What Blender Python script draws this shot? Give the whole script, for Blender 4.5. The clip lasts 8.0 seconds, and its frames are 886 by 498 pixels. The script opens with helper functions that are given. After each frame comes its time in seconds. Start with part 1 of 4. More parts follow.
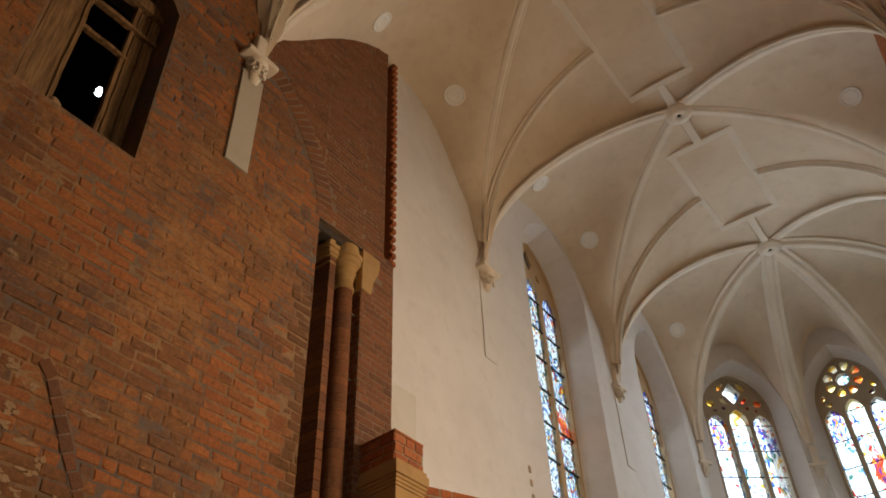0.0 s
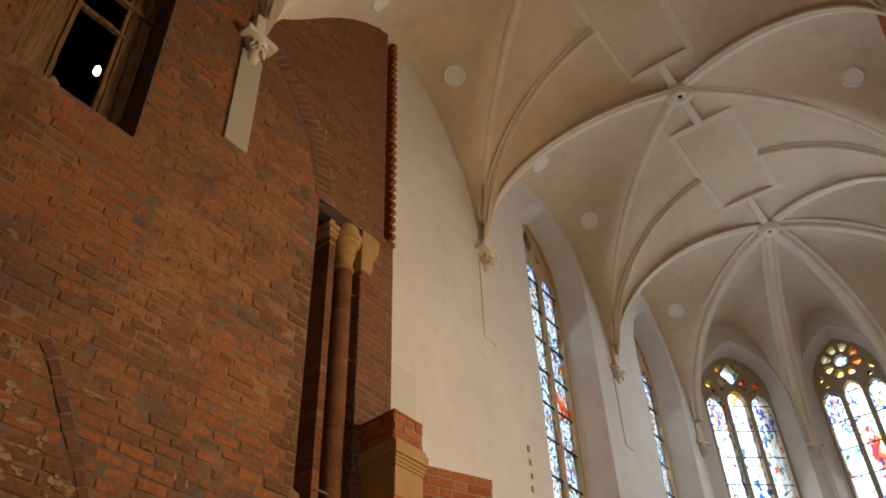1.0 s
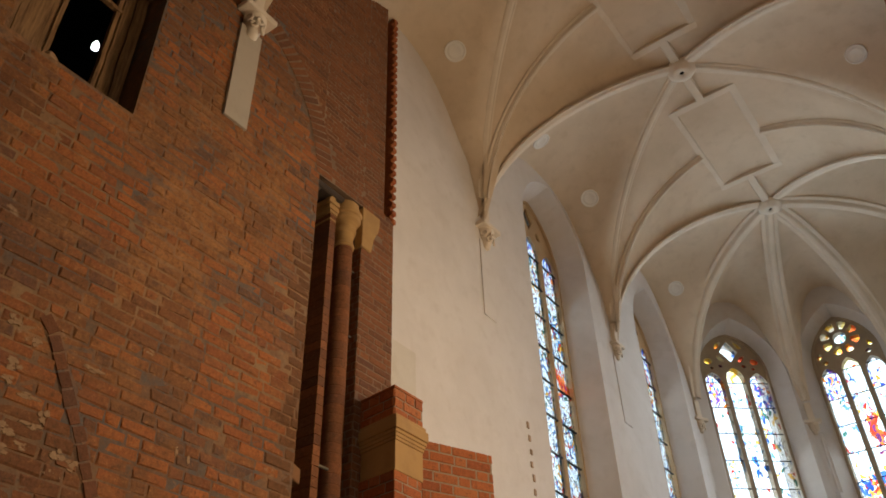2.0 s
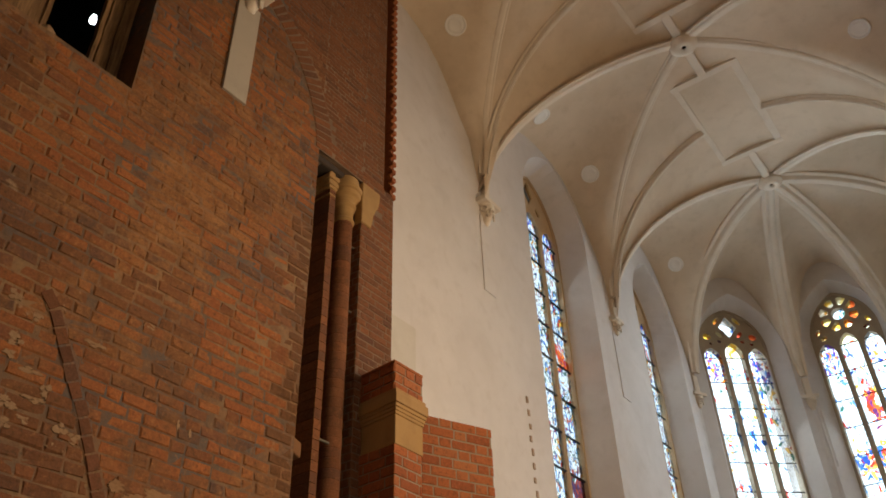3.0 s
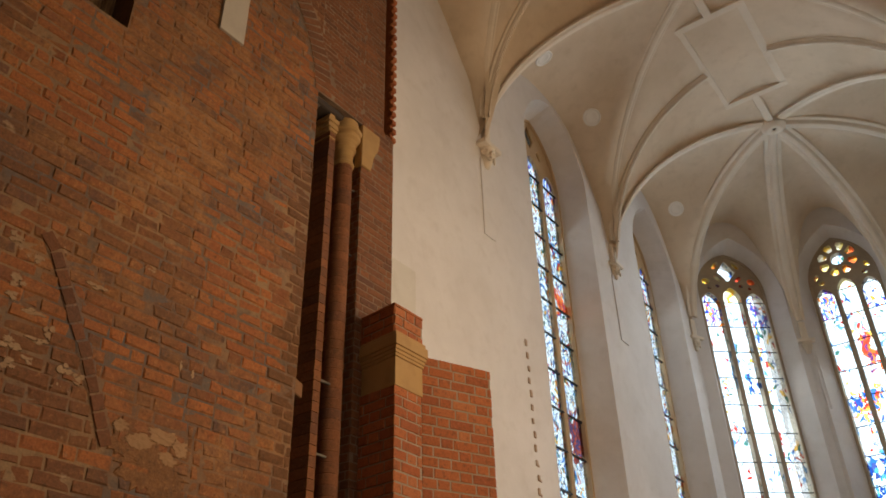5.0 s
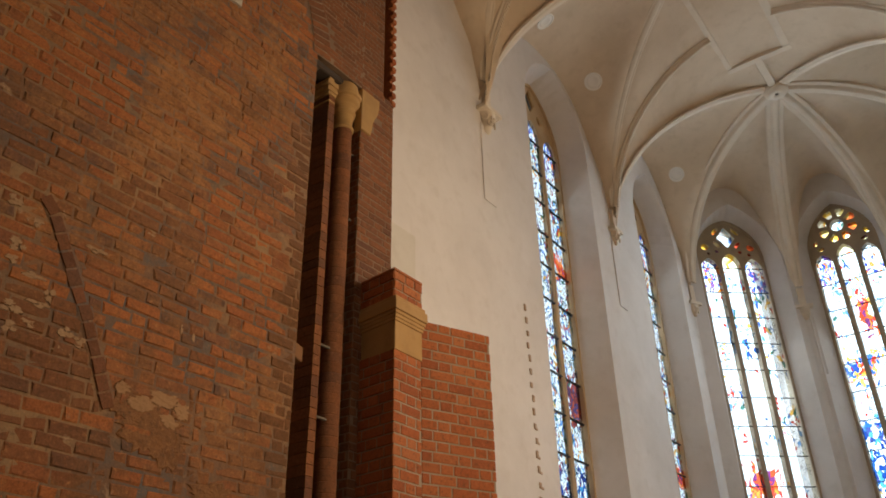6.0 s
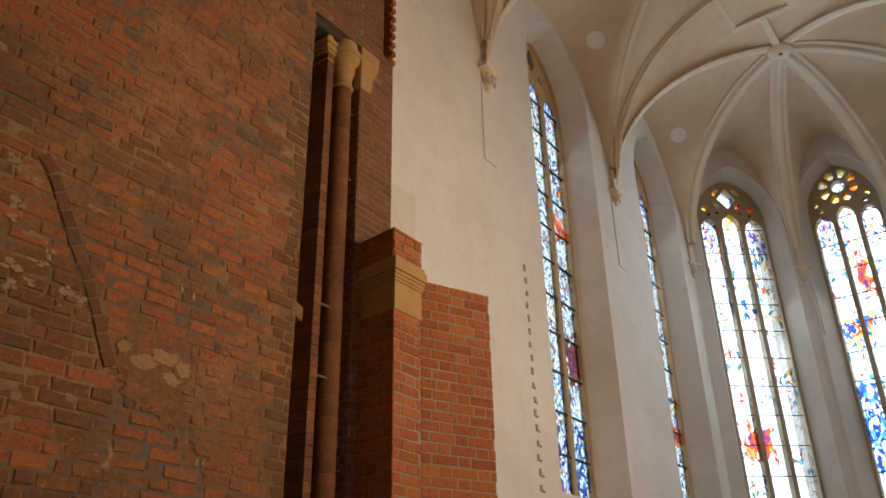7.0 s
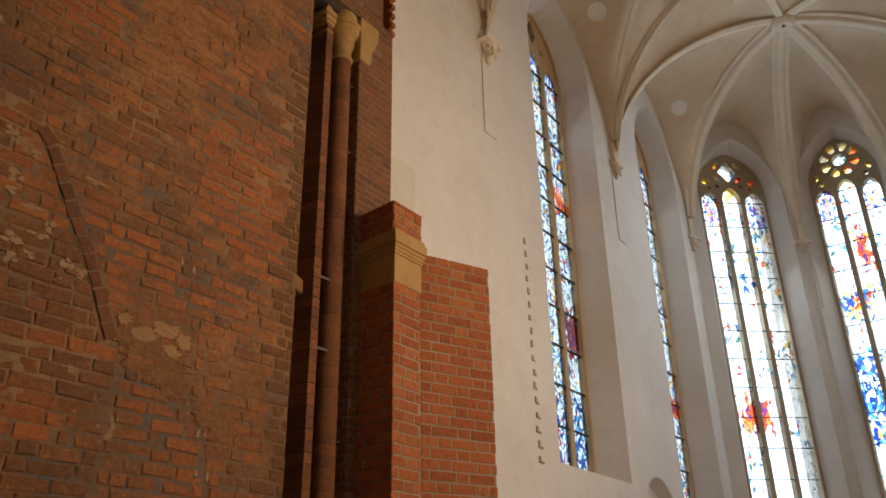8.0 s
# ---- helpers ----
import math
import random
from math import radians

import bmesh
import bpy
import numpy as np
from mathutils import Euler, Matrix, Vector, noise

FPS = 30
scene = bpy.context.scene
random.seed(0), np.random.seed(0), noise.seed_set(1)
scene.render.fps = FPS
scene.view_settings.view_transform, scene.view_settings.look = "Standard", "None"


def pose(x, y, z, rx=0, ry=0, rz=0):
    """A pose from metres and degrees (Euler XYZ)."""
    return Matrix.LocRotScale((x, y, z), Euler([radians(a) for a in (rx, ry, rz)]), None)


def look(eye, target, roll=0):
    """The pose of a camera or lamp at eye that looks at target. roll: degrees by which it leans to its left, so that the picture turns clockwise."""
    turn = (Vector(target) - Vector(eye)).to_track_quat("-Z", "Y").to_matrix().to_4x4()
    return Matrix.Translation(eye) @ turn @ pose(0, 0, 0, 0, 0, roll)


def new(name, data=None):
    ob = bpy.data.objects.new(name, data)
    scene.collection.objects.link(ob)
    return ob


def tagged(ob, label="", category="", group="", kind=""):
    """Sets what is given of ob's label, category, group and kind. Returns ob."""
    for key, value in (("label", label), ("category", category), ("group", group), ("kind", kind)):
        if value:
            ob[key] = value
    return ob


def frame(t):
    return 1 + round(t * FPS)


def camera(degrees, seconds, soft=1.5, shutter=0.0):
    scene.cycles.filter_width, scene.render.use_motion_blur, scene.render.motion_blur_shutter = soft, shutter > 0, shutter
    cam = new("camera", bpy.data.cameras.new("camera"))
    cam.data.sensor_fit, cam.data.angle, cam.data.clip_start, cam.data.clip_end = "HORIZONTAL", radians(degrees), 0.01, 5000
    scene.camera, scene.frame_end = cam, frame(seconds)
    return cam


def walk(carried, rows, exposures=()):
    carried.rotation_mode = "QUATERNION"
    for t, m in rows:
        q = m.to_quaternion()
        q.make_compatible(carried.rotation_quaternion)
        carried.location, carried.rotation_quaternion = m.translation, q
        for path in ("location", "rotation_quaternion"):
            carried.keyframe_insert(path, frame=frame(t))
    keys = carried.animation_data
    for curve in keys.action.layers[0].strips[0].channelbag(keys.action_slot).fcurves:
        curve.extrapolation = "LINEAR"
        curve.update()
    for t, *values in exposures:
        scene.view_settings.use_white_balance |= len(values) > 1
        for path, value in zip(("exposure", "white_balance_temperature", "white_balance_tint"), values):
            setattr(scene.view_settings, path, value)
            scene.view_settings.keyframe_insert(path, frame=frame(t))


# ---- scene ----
import itertools

# ------------------------------------------------------------------ camera
EYE = 1.6
cam = camera(56.8, 8.0, 1.75)
ROWS = [
    (0.0, 130.90, 1.73, 36.52),
    (0.5, 130.32, 1.68, 36.48),
    (1.0, 129.55, 1.65, 36.43),
    (1.5, 128.77, 1.60, 36.40),
    (3.0, 126.24, 1.50, 36.33),
    (3.5, 125.35, 1.46, 36.30),
    (4.0, 124.33, 1.42, 36.27),
    (4.5, 123.37, 1.37, 36.25),
    (6.0, 119.85, 1.17, 36.10),
    (6.5, 118.52, 1.08, 36.05),
    (7.0, 117.06, 1.00, 35.99),
    (7.5, 115.93, 0.96, 35.96),
    (8.0, 115.18, 0.94, 35.95),
]
EXPO = -0.1
walk(cam, [(t, pose(0, 0, EYE, rx, ry, rz)) for t, rx, ry, rz in ROWS], [(0.0, EXPO), (8.0, EXPO)])

# ------------------------------------------------------------------ world and large lights
world = bpy.data.worlds.new("sky")
scene.world = world
world.use_nodes = True
wn = world.node_tree
sky = wn.nodes.new("ShaderNodeTexSky")
sky.sky_type, sky.sun_disc = "NISHITA", False
sky.sun_elevation, sky.sun_rotation = radians(35), radians(100)
wn.nodes["Background"].inputs["Strength"].default_value = 0.1
wn.links.new(sky.outputs["Color"], wn.nodes["Background"].inputs["Color"])


def area(name, m, sx, sy, power, colour, spread=180.0):
    data = bpy.data.lights.new(name, "AREA")
    data.shape, data.size, data.size_y, data.energy, data.color = "RECTANGLE", sx, sy, power, colour
    data.spread = radians(spread)
    ob = new(name, data)
    ob.matrix_world = m
    return ob


# plan of the choir: y runs towards the apse, x to the south
XN, XS = -4.9, 1.2            # inner faces of the north and south walls
XR = -1.95             # ridge line
XP = -4.98                     # face of the plastered north wall
PIERS = [-5.5, -1.0, 3.5, 8.05, 12.42]
APSE = [(XP, 16.35), (-3.07, 18.05), (-0.93, 18.05), (XS, 16.35)]
HS, HR, HW = 7.75 + EYE, 11.15 + EYE, 10.5 + EYE   # springing, ridge and wall arch
SILL = 1.95 + EYE
DAY = (0.80, 0.92, 1.0)
WARM = (1.0, 0.74, 0.47)
# sky light standing in the window openings
NORTH_GLOW, APSE_GLOW = 1.5, 3.4      # brightness of the sky behind the windows
NORTH_W, APSE_W = 74.0, 128.0         # sky light falling in through each of them
SOUTH_W = (30.0, 340.0, 100.0)         # warm fill lamps in three added, unseen south openings

# ------------------------------------------------------------------ materials
def material(name):
    m = bpy.data.materials.new(name)
    m.use_nodes = True
    nt = m.node_tree
    return m, nt, nt.nodes["Principled BSDF"]


def node(nt, kind, **values):
    n = nt.nodes.new(kind)
    for k, v in values.items():
        n.inputs[k.replace("_", " ")].default_value = v
    return n


def coords(nt):
    g = nt.nodes.new("ShaderNodeNewGeometry")
    return g.outputs["Position"]


def noise_tex(nt, vec, scale, detail=6.0, rough=0.6):
    n = node(nt, "ShaderNodeTexNoise", Scale=scale, Detail=detail, Roughness=rough)
    nt.links.new(vec, n.inputs["Vector"])
    return n.outputs["Fac"]


def ramp(nt, fac, stops):
    r = nt.nodes.new("ShaderNodeValToRGB")
    e = r.color_ramp.elements
    while len(e) < len(stops):
        e.new(0.5)
    for el, (p, c) in zip(e, stops):
        el.position, el.color = p, (*c, 1)
    nt.links.new(fac, r.inputs["Fac"])
    return r.outputs["Color"]


def mix(nt, fac, a, b, mode="MIX"):
    n = nt.nodes.new("ShaderNodeMix")
    n.data_type, n.blend_type = "RGBA", mode
    for sock, v in ((n.inputs[0], fac), (n.inputs[6], a), (n.inputs[7], b)):
        if hasattr(v, "links"):
            nt.links.new(v, sock)
        elif isinstance(v, tuple):
            sock.default_value = (*v, 1)
        else:
            sock.default_value = v
    return n.outputs[2]


def math_node(nt, op, a, b=None):
    n = nt.nodes.new("ShaderNodeMath")
    n.operation = op
    for sock, v in zip(n.inputs, (a, b)):
        if v is None:
            continue
        if hasattr(v, "links"):
            nt.links.new(v, sock)
        else:
            sock.default_value = v
    return n.outputs[0]


def bump(nt, bsdf, height, strength, distance):
    b = node(nt, "ShaderNodeBump", Strength=strength, Distance=distance)
    nt.links.new(height, b.inputs["Height"])
    nt.links.new(b.outputs["Normal"], bsdf.inputs["Normal"])


def plaster(name, light, dark, stain, rough=0.9):
    m, nt, b = material(name)
    p = coords(nt)
    big, mid, fine = noise_tex(nt, p, 0.9, 8), noise_tex(nt, p, 4.0, 6), noise_tex(nt, p, 45.0, 4)
    c = ramp(nt, big, [(0.3, dark), (0.62, light)])
    c = mix(nt, ramp(nt, mid, [(0.52, (0, 0, 0)), (0.8, (0.55, 0.55, 0.55))]), c, stain)
    nt.links.new(c, b.inputs["Base Color"])
    b.inputs["Roughness"].default_value = rough
    h = math_node(nt, "ADD", math_node(nt, "MULTIPLY", mid, 1.0), math_node(nt, "MULTIPLY", fine, 0.25))
    bump(nt, b, h, 0.35, 0.02)
    return m


PLASTER = plaster("lime_plaster", (0.66, 0.612, 0.575), (0.58, 0.53, 0.49), (0.52, 0.46, 0.405))
VAULT = plaster("vault_plaster", (0.67, 0.545, 0.405), (0.57, 0.45, 0.32), (0.49, 0.37, 0.25))
RIB = plaster("rib_plaster", (0.71, 0.61, 0.49), (0.64, 0.54, 0.42), (0.56, 0.46, 0.34))
WHITE = plaster("white_paint", (0.82, 0.79, 0.74), (0.76, 0.73, 0.67), (0.68, 0.62, 0.54))
OCHRE = plaster("ochre_plaster_remains", (0.36, 0.20, 0.09), (0.27, 0.14, 0.06), (0.20, 0.10, 0.045))
STRIP = plaster("grey_beige_strip", (0.43, 0.37, 0.295), (0.37, 0.315, 0.25), (0.32, 0.27, 0.21))
NICHE = plaster("niche_plaster", (0.60, 0.55, 0.48), (0.53, 0.48, 0.41), (0.47, 0.41, 0.34))
SANDSTONE = plaster("yellow_sandstone", (0.42, 0.25, 0.092), (0.33, 0.185, 0.066), (0.25, 0.135, 0.052))
TRACERY_SIDE = plaster("ochre_tracery_stone", (0.50, 0.345, 0.19), (0.40, 0.27, 0.145), (0.31, 0.20, 0.11))
TRACERY = plaster("tracery_stone", (0.42, 0.34, 0.24), (0.34, 0.26, 0.18), (0.25, 0.20, 0.15))
RENDER_COAT = plaster("brown_render", (0.23, 0.105, 0.042), (0.16, 0.075, 0.032), (0.11, 0.055, 0.028))
BLACKISH_MORTAR = plaster("sooty_mortar", (0.06, 0.04, 0.028), (0.04, 0.028, 0.02), (0.03, 0.022, 0.018))
CREAM = plaster("cream_plaster_remains", (0.37, 0.23, 0.12), (0.26, 0.14, 0.062), (0.23, 0.11, 0.046))
FLOOR = plaster("stone_paving", (0.46, 0.39, 0.31), (0.37, 0.31, 0.245), (0.30, 0.25, 0.2))


def washed(nt, p, c, wash, low, high, remains):
    """Limewash and plaster left over brick and joint alike."""
    big, mid = noise_tex(nt, p, 1.3, 7, 0.65), noise_tex(nt, p, 9.0, 6)
    f = math_node(nt, "ADD", math_node(nt, "MULTIPLY", big, 0.62), math_node(nt, "MULTIPLY", mid, 0.38))
    tone = noise_tex(nt, p, 5.0, 5, 0.7)
    w = ramp(nt, tone, [(0.3, tuple(k * 0.55 for k in wash)), (0.5, tuple(k * 0.92 for k in wash)), (0.72, tuple(k * 1.3 for k in wash))])
    age = noise_tex(nt, p, 0.55, 5, 0.6)
    w = mix(nt, ramp(nt, age, [(0.42, (0.75, 0.75, 0.75)), (0.58, (0, 0, 0))]), w, (0.17, 0.085, 0.042))
    c = mix(nt, ramp(nt, f, [(low, (0, 0, 0)), (high, (0.86, 0.86, 0.86))]), c, w)
    speck = noise_tex(nt, p, 23.0, 6, 0.7)
    c = mix(nt, ramp(nt, speck, [(0.30, (0.75, 0.75, 0.75)), (0.47, (0, 0, 0))]), c, (0.10, 0.055, 0.03))
    c = mix(nt, ramp(nt, speck, [(0.56, (0, 0, 0)), (0.72, (0.55, 0.55, 0.55))]), c, tuple(min(1.0, k * 1.55) for k in wash))
    rest = noise_tex(nt, p, 3.1, 9, 0.62)
    return mix(nt, ramp(nt, rest, [(remains, (0, 0, 0)), (remains + 0.05, (0.7, 0.7, 0.7))]), c, (0.46, 0.30, 0.17)), mid


def brick_material(name, ladder, wash, wash_from, wash_to, relief, remains=0.9):
    """ladder: base colours of single bricks; wash: the lime and dirt that lie over many of them."""
    m, nt, b = material(name)
    p = coords(nt)
    g = nt.nodes.new("ShaderNodeNewGeometry")
    o = nt.nodes.new("ShaderNodeObjectInfo")
    r = math_node(nt, "FRACT", math_node(nt, "ADD", g.outputs["Random Per Island"], o.outputs["Random"]))
    c = ramp(nt, r, [(i / (len(ladder) - 1), k) for i, k in enumerate(ladder)])
    fine = noise_tex(nt, p, 70.0, 5, 0.7)
    c, mid = washed(nt, p, c, wash, wash_from, wash_to, remains)
    c = mix(nt, ramp(nt, fine, [(0.35, (0.35, 0.35, 0.35)), (0.6, (0, 0, 0))]), c, (0.07, 0.03, 0.015))
    nt.links.new(c, b.inputs["Base Color"])
    b.inputs["Roughness"].default_value = 0.92
    b.inputs["Specular IOR Level"].default_value = 0.2
    pits = noise_tex(nt, p, 26.0, 4, 0.6)
    bump(nt, b, math_node(nt, "ADD", math_node(nt, "ADD", mid, math_node(nt, "MULTIPLY", pits, 0.5)), math_node(nt, "MULTIPLY", fine, 0.3)), relief, 0.016)
    return m


OLD_WASH = ((0.36, 0.165, 0.06), 0.42, 0.55)
OLD_BRICK = brick_material("old_brick", [(0.20, 0.075, 0.035), (0.38, 0.125, 0.04), (0.28, 0.11, 0.045), (0.46, 0.15, 0.045), (0.24, 0.10, 0.05), (0.12, 0.075, 0.06), (0.33, 0.14, 0.055)],
                           *OLD_WASH, 0.8, 0.66)
ORANGE_BRICK = brick_material("orange_brick", [(0.35, 0.115, 0.038), (0.42, 0.145, 0.045), (0.29, 0.10, 0.038), (0.38, 0.13, 0.042), (0.24, 0.095, 0.046)], (0.36, 0.165, 0.06), 0.46, 0.62, 0.6, 0.66)
BROWN_BRICK = brick_material("brown_brick", [(0.19, 0.082, 0.036), (0.24, 0.10, 0.042), (0.16, 0.075, 0.04), (0.22, 0.09, 0.038), (0.28, 0.11, 0.045)], (0.34, 0.155, 0.058), 0.45, 0.62, 0.7, 0.66)
COATED_BRICK = brick_material("render_stained_brick", [(0.17, 0.075, 0.034), (0.21, 0.088, 0.038), (0.15, 0.07, 0.036)], (0.19, 0.088, 0.038), 0.36, 0.48, 0.7, 0.8)
ROUGH_COAT = brick_material("rough_brown_render", [(0.24, 0.11, 0.043), (0.28, 0.13, 0.05)], (0.31, 0.15, 0.058), 0.44, 0.6, 1.0, 0.64)
PALE_BRICK = brick_material("limewashed_brick", [(0.42, 0.29, 0.19), (0.50, 0.36, 0.26), (0.46, 0.31, 0.21)], (0.58, 0.50, 0.40), 0.5, 0.7, 0.4)
DARK_BRICK = brick_material("inner_brick", [(0.19, 0.076, 0.033), (0.24, 0.095, 0.041), (0.16, 0.068, 0.034), (0.27, 0.104, 0.042), (0.14, 0.063, 0.038)],
                            (0.24, 0.11, 0.05), 0.52, 0.72, 0.5)
CHASE_BRICK = brick_material("dark_brown_brick", [(0.13, 0.055, 0.03), (0.20, 0.08, 0.035), (0.15, 0.07, 0.04), (0.22, 0.085, 0.04)], (0.20, 0.09, 0.045), 0.5, 0.7, 0.7)
NEW_BRICK = brick_material("new_brick", [(0.36, 0.10, 0.035), (0.44, 0.14, 0.05), (0.40, 0.12, 0.04), (0.31, 0.09, 0.035), (0.46, 0.16, 0.06)],
                           (0.34, 0.13, 0.06), 0.58, 0.8, 0.4)


def mortar_material(name, a, c2, c3, wash=None):
    m, nt, b = material(name)
    p = coords(nt)
    big, fine = noise_tex(nt, p, 1.1, 6), noise_tex(nt, p, 60.0, 4)
    c = ramp(nt, big, [(0.36, a), (0.5, c2), (0.62, c3)])
    if wash:
        c = washed(nt, p, c, *wash, 0.66)[0]
    c = mix(nt, math_node(nt, "MULTIPLY", fine, 0.4), c, (0.08, 0.06, 0.045))
    nt.links.new(c, b.inputs["Base Color"])
    b.inputs["Roughness"].default_value = 0.95
    bump(nt, b, fine, 0.5, 0.01)
    return m


OLD_MORTAR = mortar_material("old_mortar", (0.12, 0.112, 0.105), (0.16, 0.105, 0.068), (0.33, 0.19, 0.085), ((0.34, 0.155, 0.058), 0.44, 0.56))
NEW_MORTAR = mortar_material("new_mortar", (0.34, 0.255, 0.175), (0.30, 0.22, 0.14), (0.38, 0.29, 0.205))
MID_MORTAR = mortar_material("inner_mortar", (0.25, 0.155, 0.09), (0.20, 0.12, 0.068), (0.29, 0.185, 0.11))


def wood_material(name, a, c2):
    m, nt, b = material(name)
    p = coords(nt)
    mp = nt.nodes.new("ShaderNodeMapping")
    mp.inputs["Scale"].default_value = (30, 30, 2.0)
    nt.links.new(p, mp.inputs["Vector"])
    f = noise_tex(nt, mp.outputs["Vector"], 1.0, 8, 0.7)
    nt.links.new(ramp(nt, f, [(0.35, a), (0.65, c2)]), b.inputs["Base Color"])
    b.inputs["Roughness"].default_value = 0.85
    bump(nt, b, f, 0.6, 0.01)
    return m


WOOD = wood_material("weathered_wood", (0.11, 0.055, 0.022), (0.34, 0.19, 0.08))


def plain(name, colour, rough=0.8, metal=0.0):
    m, nt, b = material(name)
    b.inputs["Base Color"].default_value, b.inputs["Roughness"].default_value, b.inputs["Metallic"].default_value = (*colour, 1), rough, metal
    return m


IRON = plain("black_iron", (0.02, 0.02, 0.022), 0.6, 0.6)
TIE = plain("limed_iron", (0.15, 0.12, 0.095), 0.8)
# near-black in place of darkness: loft, space above the vault, boss holes
UNLIT_BLACK = plain("unlit_black", (0.012, 0.010, 0.009), 0.95)


def sky_sheet(name, strength, colour):
    m, nt, b = material(name)
    e = node(nt, "ShaderNodeEmission", Strength=strength)
    e.inputs["Color"].default_value = (*colour, 1)
    nt.links.new(e.outputs[0], nt.nodes["Material Output"].inputs["Surface"])
    return m


SKY_NORTH, SKY_EAST = sky_sheet("sky_north", NORTH_GLOW, DAY), sky_sheet("sky_east", APSE_GLOW, DAY)


def palette_ramp(nt, fac, palette):
    palette = [tuple(min(0.95, 3.0 * k) for k in c) for c in palette]
    c = ramp(nt, fac, [(i / len(palette), k) for i, k in enumerate(palette)])
    c.node.color_ramp.interpolation = "CONSTANT"
    return c


def stained(name, palette, cell, clear, figures=(), lead=0.6, paint=0.8):
    """Leaded glass: cells of coloured glass held by dark cames. clear: above it the glass is nearly white.
    figures: (centre, radii, palette) of the painted figures in the window."""
    m, nt, b = material(name)
    out = nt.nodes["Material Output"]
    p = coords(nt)
    w = node(nt, "ShaderNodeTexNoise", Scale=2.6, Detail=3.0)
    nt.links.new(p, w.inputs["Vector"])
    shake = nt.nodes.new("ShaderNodeVectorMath")
    shake.operation = "MULTIPLY_ADD"
    nt.links.new(w.outputs["Color"], shake.inputs[0])
    shake.inputs[1].default_value = (0.42, 0.42, 0.55)
    nt.links.new(p, shake.inputs[2])
    mp = nt.nodes.new("ShaderNodeMapping")
    mp.inputs["Scale"].default_value = (1 / cell, 1 / cell, 0.45 / cell)
    nt.links.new(shake.outputs[0], mp.inputs["Vector"])
    vor, edge = node(nt, "ShaderNodeTexVoronoi", Scale=1.0), node(nt, "ShaderNodeTexVoronoi", Scale=1.0)
    edge.feature = "DISTANCE_TO_EDGE"
    nt.links.new(mp.outputs["Vector"], vor.inputs["Vector"])
    nt.links.new(mp.outputs["Vector"], edge.inputs["Vector"])
    sep = nt.nodes.new("ShaderNodeSeparateColor")
    nt.links.new(vor.outputs["Color"], sep.inputs[0])
    c = palette_ramp(nt, sep.outputs[0], palette)
    zone = noise_tex(nt, p, 1.1, 3)
    f = math_node(nt, "ADD", math_node(nt, "MULTIPLY", zone, 0.72), math_node(nt, "MULTIPLY", sep.outputs[1], 0.28))
    plain_f = ramp(nt, f, [(clear - 0.02, (1, 1, 1)), (clear + 0.02, (0, 0, 0))])
    c = mix(nt, plain_f, c, (0.86, 0.93, 0.98))
    for centre, radii, tones in figures:
        off = nt.nodes.new("ShaderNodeVectorMath")
        off.operation = "SUBTRACT"
        nt.links.new(shake.outputs[0], off.inputs[0])
        off.inputs[1].default_value = (centre[0] + 0.21, centre[1] + 0.21, centre[2] + 0.27)
        div = nt.nodes.new("ShaderNodeVectorMath")
        div.operation = "DIVIDE"
        nt.links.new(off.outputs[0], div.inputs[0])
        div.inputs[1].default_value = radii
        size = nt.nodes.new("ShaderNodeVectorMath")
        size.operation = "LENGTH"
        nt.links.new(div.outputs[0], size.inputs[0])
        d = math_node(nt, "ADD", math_node(nt, "MULTIPLY", size.outputs["Value"], 0.5), math_node(nt, "MULTIPLY", sep.outputs[2], 0.35))
        c = mix(nt, ramp(nt, d, [(0.58, (1, 1, 1)), (0.64, (0, 0, 0))]), c, palette_ramp(nt, sep.outputs[0], tones))
    gone = noise_tex(nt, p, 2.0, 4)
    came = math_node(nt, "MULTIPLY", ramp(nt, edge.outputs["Distance"], [(0.03, (1, 1, 1)), (0.075, (0, 0, 0))]), ramp(nt, gone, [(0.40, (lead * 0.35,) * 3), (0.58, (lead,) * 3)]))
    c = mix(nt, came, c, (0.012, 0.012, 0.022))
    brush = noise_tex(nt, p, 8.0, 5, 0.7)
    c = mix(nt, math_node(nt, "MULTIPLY", ramp(nt, brush, [(0.485, (0, 0, 0)), (0.5, (paint,) * 3), (0.515, (0, 0, 0))]), ramp(nt, gone, [(0.47, (0, 0, 0)), (0.56, (1, 1, 1))])), c, (0.03, 0.025, 0.05))
    tr = nt.nodes.new("ShaderNodeBsdfTransparent")
    nt.links.new(c, tr.inputs["Color"])
    gl = nt.nodes.new("ShaderNodeBsdfGlossy")
    gl.inputs["Roughness"].default_value = 0.12
    ms = nt.nodes.new("ShaderNodeMixShader")
    ms.inputs[0].default_value = 0.04
    nt.links.new(tr.outputs[0], ms.inputs[1])
    nt.links.new(gl.outputs[0], ms.inputs[2])
    nt.links.new(ms.outputs[0], out.inputs["Surface"])
    return m


BLUES = [(0.015, 0.04, 0.12), (0.28, 0.31, 0.32), (0.05, 0.11, 0.21), (0.12, 0.20, 0.30), (0.26, 0.29, 0.31), (0.24, 0.15, 0.03), (0.02, 0.06, 0.05), (0.16, 0.02, 0.012), (0.30, 0.31, 0.29)]
DEEP = [(0.004, 0.02, 0.10), (0.01, 0.05, 0.16), (0.30, 0.31, 0.32), (0.03, 0.12, 0.22), (0.02, 0.03, 0.10), (0.27, 0.30, 0.32)]
REDS = [(0.20, 0.018, 0.01), (0.28, 0.05, 0.012), (0.31, 0.10, 0.02), (0.07, 0.015, 0.06), (0.25, 0.03, 0.012)]
